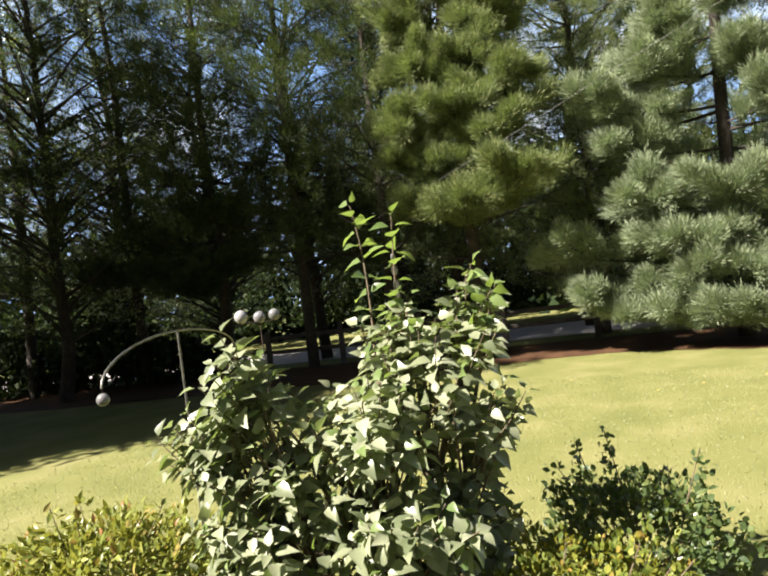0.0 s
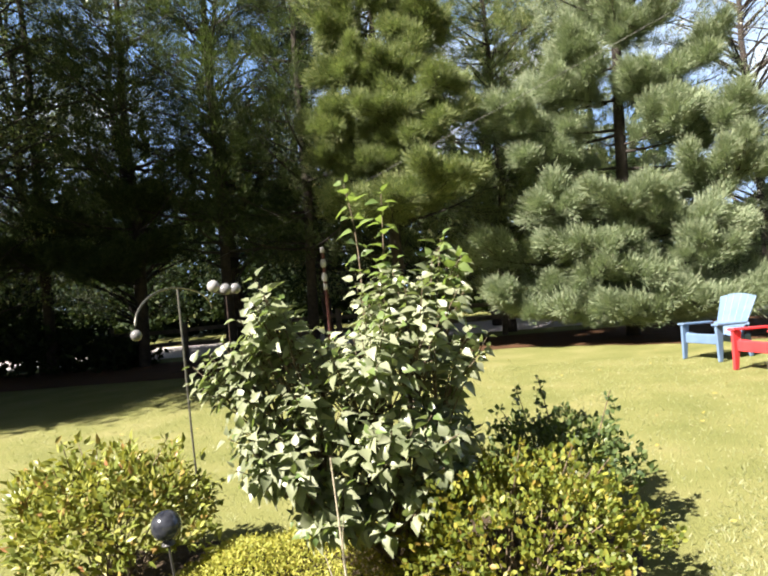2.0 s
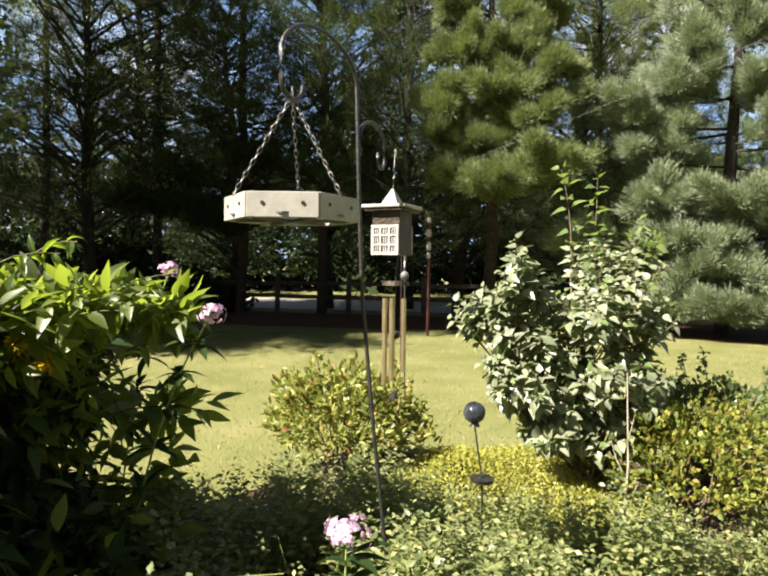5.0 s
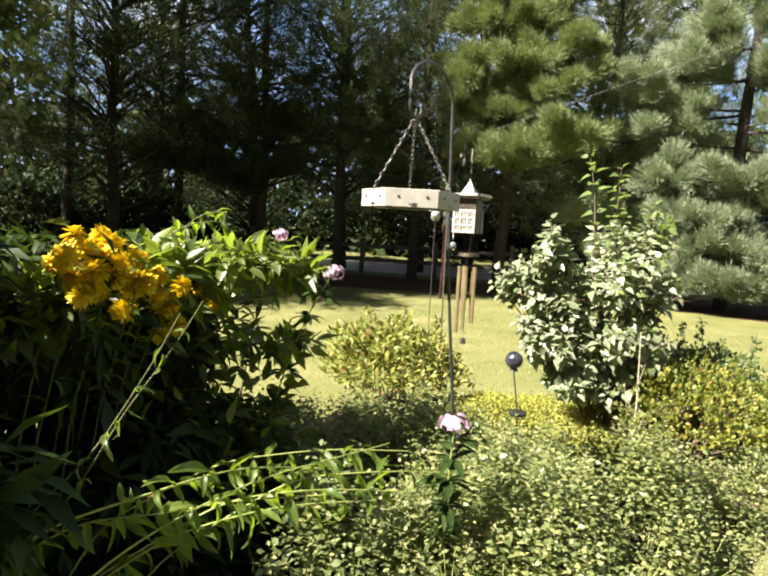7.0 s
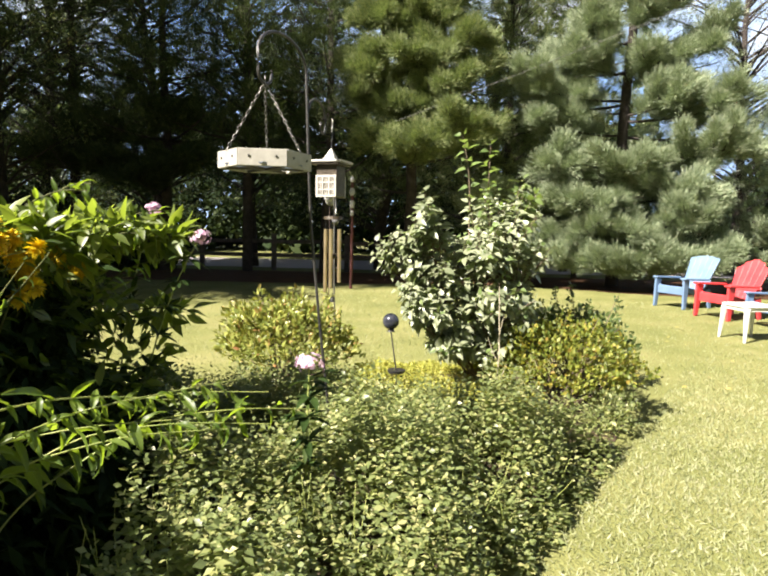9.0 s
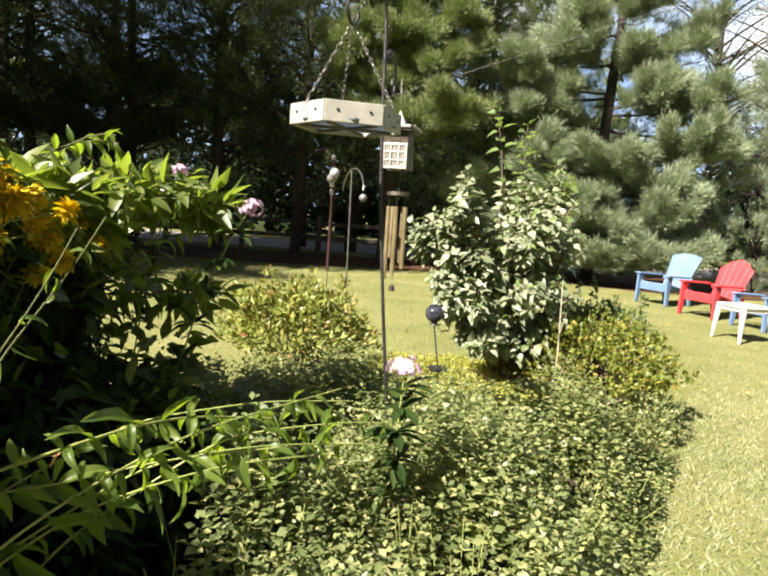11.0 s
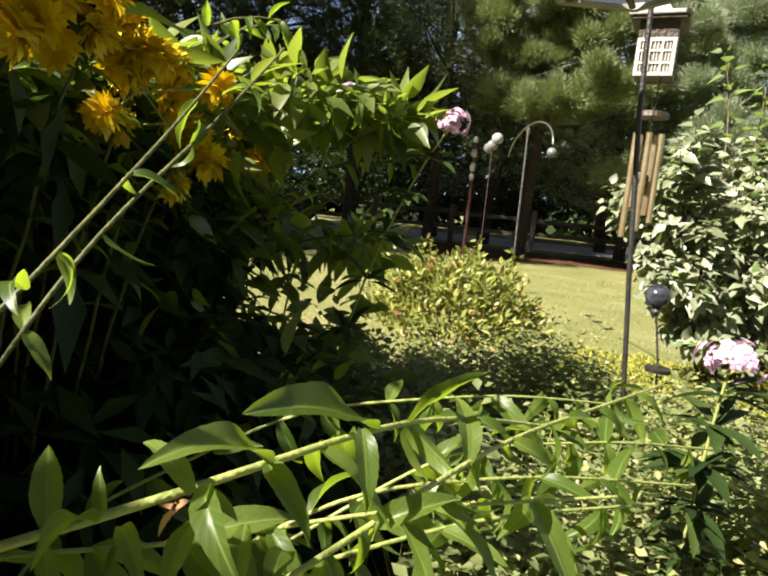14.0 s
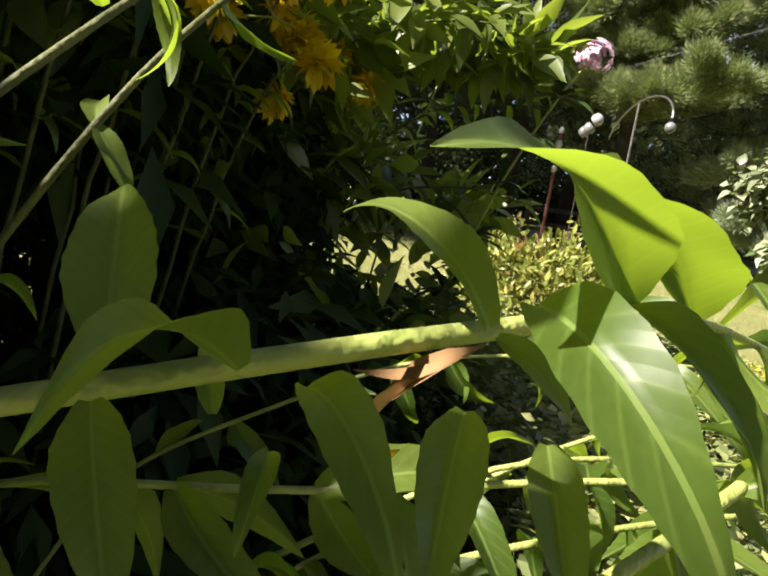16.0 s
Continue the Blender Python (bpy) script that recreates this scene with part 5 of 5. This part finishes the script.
def coneflower(base, mid, tip, seed, label, leaf_from=0.3, leaves=12, leaf_len=0.12, flowers=0, radius=0.0045, droop=0.3):
    """One leaning stem with alternate long leaves and, at the tip, double yellow flowers."""
    r = np.random.default_rng(seed)
    ob = thing("coneflower", tuple(base), label, "coneflower", "tall yellow coneflowers")
    b, m, t = (np.array(q) - np.array(base) for q in (base, mid, tip))
    line = curve3(b, 2 * m - (b + t) / 2, t, 16)
    line += np.c_[r.normal(0, 0.003, (16, 2)), np.zeros(16)]
    rod_part("stem", line, np.linspace(radius, radius * 0.55, 16), STEM_DARK, ob, sides=10)
    for k in range(leaves):
        s = leaf_from + (1 - leaf_from) * (k + 0.5 * r.random()) / leaves
        i = s * 15
        p = line[int(i)] + (line[min(15, int(i) + 1)] - line[int(i)]) * (i - int(i))
        ax = unit(line[min(15, int(i) + 1)] - line[max(0, int(i) - 1)])
        az = k * 2.3999 + r.uniform(-0.35, 0.35)
        u = unit(np.cross(ax, [0.2, 0.1, 1.0]))
        w = np.cross(ax, u)
        side = u * math.cos(az) + w * math.sin(az)
        d = unit(side * 1.0 + ax * r.uniform(0.3, 0.8) + np.array([0, 0, r.uniform(-0.35, 0.25) - droop * 0.4]))
        put_leaf(ob, p, d, unit(np.array([0, 0, 1.0]) + side * 0.3 + r.normal(0, 0.2, 3)), leaf_len * r.uniform(0.7, 1.2) * (1.15 - 0.45 * s), int(r.integers(4)))
    for k in range(flowers):
        off = np.array([r.normal(0, 0.05), r.normal(0, 0.05), r.uniform(-0.10, 0.03)]) if k else np.zeros(3)
        fl = child(new("flower", FLOWERS[k % 3]), ob, "double golden-yellow flower")
        fl.matrix_local = pose(*(t + off), r.uniform(-50, 50), r.uniform(-50, 50), r.uniform(0, 360))
        if k:
            rod_part("flower_stalk", [tuple(t - (t - m) * 0.12), tuple(t + off * 0.6 + np.array([0, 0, -0.02])), tuple(t + off)], 0.0018, STEM_GREEN, ob, sides=5)
    return ob


UP = "upright yellow coneflower stem with double golden flowers"
BENT = "leaning coneflower stem with long pointed green leaves"
r0 = np.random.default_rng(99)
for k in range(34):
    y = -1.25 + 1.40 * ((k * 0.618) % 1.0)
    x = -2.25 - 0.6 * r0.random()
    b = (x, y, 0)
    top = r0.uniform(0.95, 1.22) + (0.10 if y > -0.6 else 0.0)
    lean = r0.uniform(0.08, 0.34)
    t = (x + lean, y + r0.normal(0, 0.08), top)
    m = (x + lean * 0.25, y, top * 0.62)
    coneflower(b, m, t, 200 + k, BENT, 0.55, 14, 0.115, 0)
# flowering stems
for k, (tip, fl) in enumerate((((-1.96, -0.66, 1.13), 5), ((-1.98, -0.60, 1.06), 4), ((-1.95, -0.74, 1.17), 5), ((-1.94, -0.84, 1.23), 5), ((-1.98, -0.92, 1.20), 5), ((-2.03, -0.80, 1.28), 5), ((-2.06, -0.68, 1.24), 4), ((-2.0, -0.95, 1.30), 4), ((-2.08, -0.34, 1.10), 3), ((-2.12, -0.26, 1.03), 2))):
    x, y, z = tip
    coneflower((x - 0.25, y - 0.05, 0), (x - 0.15, y - 0.03, z * 0.62), tip, 240 + k, UP, 0.55, 9, 0.10, fl)
# stems arching over towards the phlox
for k, (b, m, t) in enumerate((((-2.35, -0.35, 0), (-2.22, -0.28, 0.95), (-1.80, -0.05, 1.26)), ((-2.4, -0.2, 0), (-2.25, -0.15, 0.98), (-1.86, 0.10, 1.30)), ((-2.3, -0.5, 0), (-2.18, -0.42, 0.92), (-1.78, -0.22, 1.20)),
                              ((-2.35, -0.1, 0), (-2.2, -0.05, 0.85), (-1.72, 0.0, 1.08)), ((-2.3, -0.3, 0), (-2.15, -0.2, 0.72), (-1.72, 0.05, 0.86)), ((-2.4, -0.6, 0), (-2.28, -0.5, 1.05), (-1.98, -0.28, 1.36)), ((-2.5, -0.3, 0), (-2.38, -0.22, 1.08), (-2.1, -0.12, 1.40)))):
    coneflower(b, m, t, 270 + k, BENT, 0.5, 17, 0.11, 0)


def tall_fill():
    """Leaves deep inside the clump, their shade put into the colour: an uneven leafy roof over a dark hollow, low
    leaves at its foot, and an unseen bank.
    """
    r = np.random.default_rng(90)
    n = 70000
    x, y = r.uniform(-3.7, -1.40, n), r.uniform(-2.6, 0.4, n)
    wave = 0.10 * np.sin(x * 5 + 1) * np.cos(y * 4) + 0.07 * np.sin(x * 11 + y * 9) + r.normal(0, 0.05, n)
    # Below y -1.4: unseen added leaf bank, its height set to shade the stems.
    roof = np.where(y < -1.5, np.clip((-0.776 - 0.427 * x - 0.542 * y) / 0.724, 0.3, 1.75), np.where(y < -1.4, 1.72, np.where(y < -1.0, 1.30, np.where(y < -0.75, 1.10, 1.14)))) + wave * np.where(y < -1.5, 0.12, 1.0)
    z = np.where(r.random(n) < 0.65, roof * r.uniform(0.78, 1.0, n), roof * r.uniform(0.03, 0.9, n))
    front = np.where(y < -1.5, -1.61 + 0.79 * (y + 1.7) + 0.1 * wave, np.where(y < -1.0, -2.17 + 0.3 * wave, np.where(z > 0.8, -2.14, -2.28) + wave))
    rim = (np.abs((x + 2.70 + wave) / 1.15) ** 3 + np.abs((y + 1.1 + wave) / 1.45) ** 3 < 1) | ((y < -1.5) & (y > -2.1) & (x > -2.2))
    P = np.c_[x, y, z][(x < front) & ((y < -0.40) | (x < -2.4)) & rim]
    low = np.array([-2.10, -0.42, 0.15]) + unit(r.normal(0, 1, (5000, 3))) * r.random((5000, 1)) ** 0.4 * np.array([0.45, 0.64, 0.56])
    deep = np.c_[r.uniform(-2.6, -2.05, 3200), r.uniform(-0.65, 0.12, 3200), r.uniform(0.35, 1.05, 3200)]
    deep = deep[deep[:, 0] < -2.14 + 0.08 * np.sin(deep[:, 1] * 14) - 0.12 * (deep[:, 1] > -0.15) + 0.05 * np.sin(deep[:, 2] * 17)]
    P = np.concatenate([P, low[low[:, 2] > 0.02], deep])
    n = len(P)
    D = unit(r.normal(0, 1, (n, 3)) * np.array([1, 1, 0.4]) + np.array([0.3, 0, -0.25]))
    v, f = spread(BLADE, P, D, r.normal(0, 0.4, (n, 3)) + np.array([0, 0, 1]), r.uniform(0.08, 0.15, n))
    tagged(new("coneflower_leaves", mesh_np("coneflower_leaves", v, f, TALL_FILL)), "dense leaves inside the coneflower clump, shade put into their dark colour", "leaves", kind="stuff")


tall_fill()


def tall_crown():
    """Leaves along the top of the clump, sunlight put into their colour, arching towards the phlox."""
    r = np.random.default_rng(91)
    P, D = [], []
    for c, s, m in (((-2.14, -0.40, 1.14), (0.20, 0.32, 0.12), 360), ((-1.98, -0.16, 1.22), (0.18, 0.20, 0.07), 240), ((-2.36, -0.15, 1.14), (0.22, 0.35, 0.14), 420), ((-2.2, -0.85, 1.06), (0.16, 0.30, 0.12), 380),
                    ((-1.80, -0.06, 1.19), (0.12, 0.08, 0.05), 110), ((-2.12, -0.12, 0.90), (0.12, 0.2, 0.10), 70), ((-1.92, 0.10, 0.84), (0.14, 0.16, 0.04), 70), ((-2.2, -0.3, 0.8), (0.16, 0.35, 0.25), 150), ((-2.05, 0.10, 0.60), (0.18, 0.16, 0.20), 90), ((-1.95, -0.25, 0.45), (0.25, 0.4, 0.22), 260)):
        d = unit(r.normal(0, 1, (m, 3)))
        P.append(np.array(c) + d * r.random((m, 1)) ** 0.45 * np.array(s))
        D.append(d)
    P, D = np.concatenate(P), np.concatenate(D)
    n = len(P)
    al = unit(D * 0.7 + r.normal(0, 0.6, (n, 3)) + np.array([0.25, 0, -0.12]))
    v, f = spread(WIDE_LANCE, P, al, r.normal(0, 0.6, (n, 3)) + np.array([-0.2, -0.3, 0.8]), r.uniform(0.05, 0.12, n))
    tagged(new("coneflower_crown", mesh_np("coneflower_crown", v, f, TALL_TOP)), "drooping leaves on top of the coneflower clump, sunlight put into their colour", "leaves", kind="stuff")


tall_crown()


# ---- bent coneflower stems reaching over the border ----
def bent_stem(points, seed, radius, leaves, leaf_len, first=0.35, last=1.0, down=0.2, own=(), stem=None, withered=None):
    """A long arching stem that leans out of the clump, with leaves in turn along it."""
    r = np.random.default_rng(seed)
    p = np.array(points, float)
    base = p[0].copy()
    p -= base
    s0 = np.r_[0, np.cumsum(np.linalg.norm(np.diff(p, axis=0), axis=1))]
    n = 48
    s = np.linspace(0, s0[-1], n)
    line = np.stack([np.interp(s, s0, p[:, k]) for k in range(3)], 1)
    for _ in range(8):
        line[1:-1] = 0.25 * line[:-2] + 0.5 * line[1:-1] + 0.25 * line[2:]
    ob = thing("coneflower", tuple(base), BENT, "coneflower", "tall yellow coneflowers")
    rad = np.linspace(radius, radius * 0.5, n)
    rod_part("stem", line, rad, stem or STEM_GREEN, ob, sides=12)
    for k in range(leaves):
        i = (first + (last - first) * (k + 0.3 * r.random()) / leaves) * (n - 2)
        q = line[int(i)]
        ax = unit(line[int(i) + 1] - line[max(0, int(i) - 1)])
        up = np.array([0, 0, 1.0])
        side = unit(np.cross(ax, up))
        az = k * 2.4 + r.uniform(-0.8, 0.8)
        d = unit(side * math.cos(az) + up * (0.55 * math.sin(az) - down) + ax * r.uniform(0.15, 0.75))
        nm = unit(up + side * r.normal(0, 0.7) + ax * r.normal(-0.3, 0.5))
        put_leaf(ob, q, d, nm, leaf_len * r.uniform(0.85, 1.3), int(r.integers(4)))
        if r.random() < 0.8:
            d2 = unit(-side * math.cos(az) + up * (-0.5 - 0.4 * r.random()) + ax * r.uniform(0.0, 1.0))
            put_leaf(ob, q, d2, nm, leaf_len * r.uniform(0.75, 1.15), int(r.integers(4)))
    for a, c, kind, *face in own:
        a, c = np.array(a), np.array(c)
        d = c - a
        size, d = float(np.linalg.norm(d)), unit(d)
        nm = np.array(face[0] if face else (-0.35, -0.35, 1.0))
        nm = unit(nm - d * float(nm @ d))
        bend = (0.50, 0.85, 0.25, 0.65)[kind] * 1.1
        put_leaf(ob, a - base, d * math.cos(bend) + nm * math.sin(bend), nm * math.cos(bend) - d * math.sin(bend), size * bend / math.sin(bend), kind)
    if withered:
        a, c = (np.array(q) - base for q in withered)
        L = float(np.linalg.norm(c - a))
        v, f = spread(CURLED, np.array([a, a + (c - a) * 0.35, a + (c - a) * 0.1]), np.array([c - a, c - a + (0.002, 0, -0.006), c - a + (0, 0, 0.004)]), np.array([(0.4, -0.6, 0.7), (-0.5, 0.3, 0.8), (0.9, 0, -0.3)]), np.array([L, L * 0.75, L * 0.7]))
        child(new("withered_leaf", mesh_np("withered_leaf", v, f, DEAD_LEAF, True)), ob, "dry curled brown leaf")
        p = c + np.array([0.012, 0.008, -0.008])
        v, f = spread(CURLED, np.repeat(p[None], 3, 0), np.array([(-1, -0.5, -0.6), (-0.6, -0.8, -0.2), (-0.9, 0.1, -0.9)]), np.array([(0, -0.6, 0.8), (0.3, 0, 1), (0, -1, 0.3)]), np.array([0.013, 0.011, 0.010]))
        child(new("withered_petal", mesh_np("withered_petal", v, f, PETAL_GOLD, True)), ob, "small orange withered petals")
    return ob


CURLED = leaf_shape((0.045, 0.07, 0.06, 0.035), 0.7, 0.15)
DEAD_LEAF = leaf_mat("withered_leaf", [(0, (0.20, 0.10, 0.045)), (0.6, (0.33, 0.19, 0.09)), (1, (0.46, 0.31, 0.17))], 0.7, 0.15, (0.5, 0.25, 0.08), spec=0.2)
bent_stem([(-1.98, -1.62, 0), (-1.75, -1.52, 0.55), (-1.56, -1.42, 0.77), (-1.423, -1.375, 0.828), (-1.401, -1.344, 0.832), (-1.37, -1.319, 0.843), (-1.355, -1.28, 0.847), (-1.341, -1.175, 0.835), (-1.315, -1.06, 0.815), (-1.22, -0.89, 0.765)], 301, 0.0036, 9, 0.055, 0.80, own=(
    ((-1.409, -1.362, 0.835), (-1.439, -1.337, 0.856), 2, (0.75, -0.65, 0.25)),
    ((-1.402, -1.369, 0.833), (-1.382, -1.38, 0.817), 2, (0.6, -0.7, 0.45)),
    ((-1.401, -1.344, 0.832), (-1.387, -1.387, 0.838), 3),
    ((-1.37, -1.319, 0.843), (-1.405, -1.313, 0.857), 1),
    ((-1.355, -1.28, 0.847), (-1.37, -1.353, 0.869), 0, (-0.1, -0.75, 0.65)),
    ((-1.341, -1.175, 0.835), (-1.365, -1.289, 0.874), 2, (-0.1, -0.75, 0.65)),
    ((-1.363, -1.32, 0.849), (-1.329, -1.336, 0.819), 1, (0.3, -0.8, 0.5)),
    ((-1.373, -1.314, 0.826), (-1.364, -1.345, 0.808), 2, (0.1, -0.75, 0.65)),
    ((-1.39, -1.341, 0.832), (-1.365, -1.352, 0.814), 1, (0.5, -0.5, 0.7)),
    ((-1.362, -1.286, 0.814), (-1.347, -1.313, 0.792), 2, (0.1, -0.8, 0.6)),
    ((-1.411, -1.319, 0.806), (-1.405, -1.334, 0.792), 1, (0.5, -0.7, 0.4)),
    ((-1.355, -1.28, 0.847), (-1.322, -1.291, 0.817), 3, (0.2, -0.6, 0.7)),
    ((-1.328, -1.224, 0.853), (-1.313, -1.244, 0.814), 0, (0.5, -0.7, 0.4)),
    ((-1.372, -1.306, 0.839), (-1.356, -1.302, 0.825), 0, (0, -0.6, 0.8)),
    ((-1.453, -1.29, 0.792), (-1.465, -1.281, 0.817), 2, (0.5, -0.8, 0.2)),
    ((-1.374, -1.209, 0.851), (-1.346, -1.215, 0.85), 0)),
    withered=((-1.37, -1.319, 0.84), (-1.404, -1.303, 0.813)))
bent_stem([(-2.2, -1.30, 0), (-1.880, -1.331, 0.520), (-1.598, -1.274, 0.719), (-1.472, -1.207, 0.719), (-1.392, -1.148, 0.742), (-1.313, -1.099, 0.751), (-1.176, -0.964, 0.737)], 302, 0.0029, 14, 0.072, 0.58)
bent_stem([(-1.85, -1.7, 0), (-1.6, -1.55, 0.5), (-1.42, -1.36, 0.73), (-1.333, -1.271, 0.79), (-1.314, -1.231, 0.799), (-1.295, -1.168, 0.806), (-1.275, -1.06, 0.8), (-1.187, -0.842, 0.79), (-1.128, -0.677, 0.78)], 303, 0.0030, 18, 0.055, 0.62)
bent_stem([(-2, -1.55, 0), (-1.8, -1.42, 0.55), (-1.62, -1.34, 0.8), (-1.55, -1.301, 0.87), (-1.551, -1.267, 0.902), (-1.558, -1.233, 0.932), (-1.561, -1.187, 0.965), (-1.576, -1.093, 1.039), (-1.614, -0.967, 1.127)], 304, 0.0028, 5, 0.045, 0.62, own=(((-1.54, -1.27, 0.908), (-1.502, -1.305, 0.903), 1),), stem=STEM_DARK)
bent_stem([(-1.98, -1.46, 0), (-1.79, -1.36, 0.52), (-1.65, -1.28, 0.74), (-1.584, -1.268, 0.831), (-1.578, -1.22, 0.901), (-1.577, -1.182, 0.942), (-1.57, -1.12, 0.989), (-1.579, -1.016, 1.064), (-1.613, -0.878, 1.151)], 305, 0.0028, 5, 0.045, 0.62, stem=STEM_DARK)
bent_stem([(-2.1, -1.1, 0), (-1.876, -0.970, 0.497), (-1.592, -0.809, 0.684), (-1.334, -0.643, 0.714), (-1.145, -0.449, 0.678)], 307, 0.0034, 11, 0.081, 0.36)

bent_stem([(-2.0, -1.5, 0), (-1.693, -1.405, 0.465), (-1.469, -1.159, 0.659), (-1.296, -0.983, 0.691), (-1.124, -0.772, 0.656)], 308, 0.0034, 16, 0.085, 0.42)
bent_stem([(-2.0, -1.3, 0), (-1.692, -1.202, 0.494), (-1.441, -0.981, 0.678), (-1.252, -0.813, 0.676), (-1.063, -0.602, 0.623)], 309, 0.0034, 16, 0.081, 0.42)
bent_stem([(-1.95, -1.1, 0), (-1.645, -0.971, 0.467), (-1.379, -0.769, 0.663), (-1.164, -0.585, 0.660), (-0.993, -0.391, 0.616)], 310, 0.0034, 16, 0.081, 0.42)
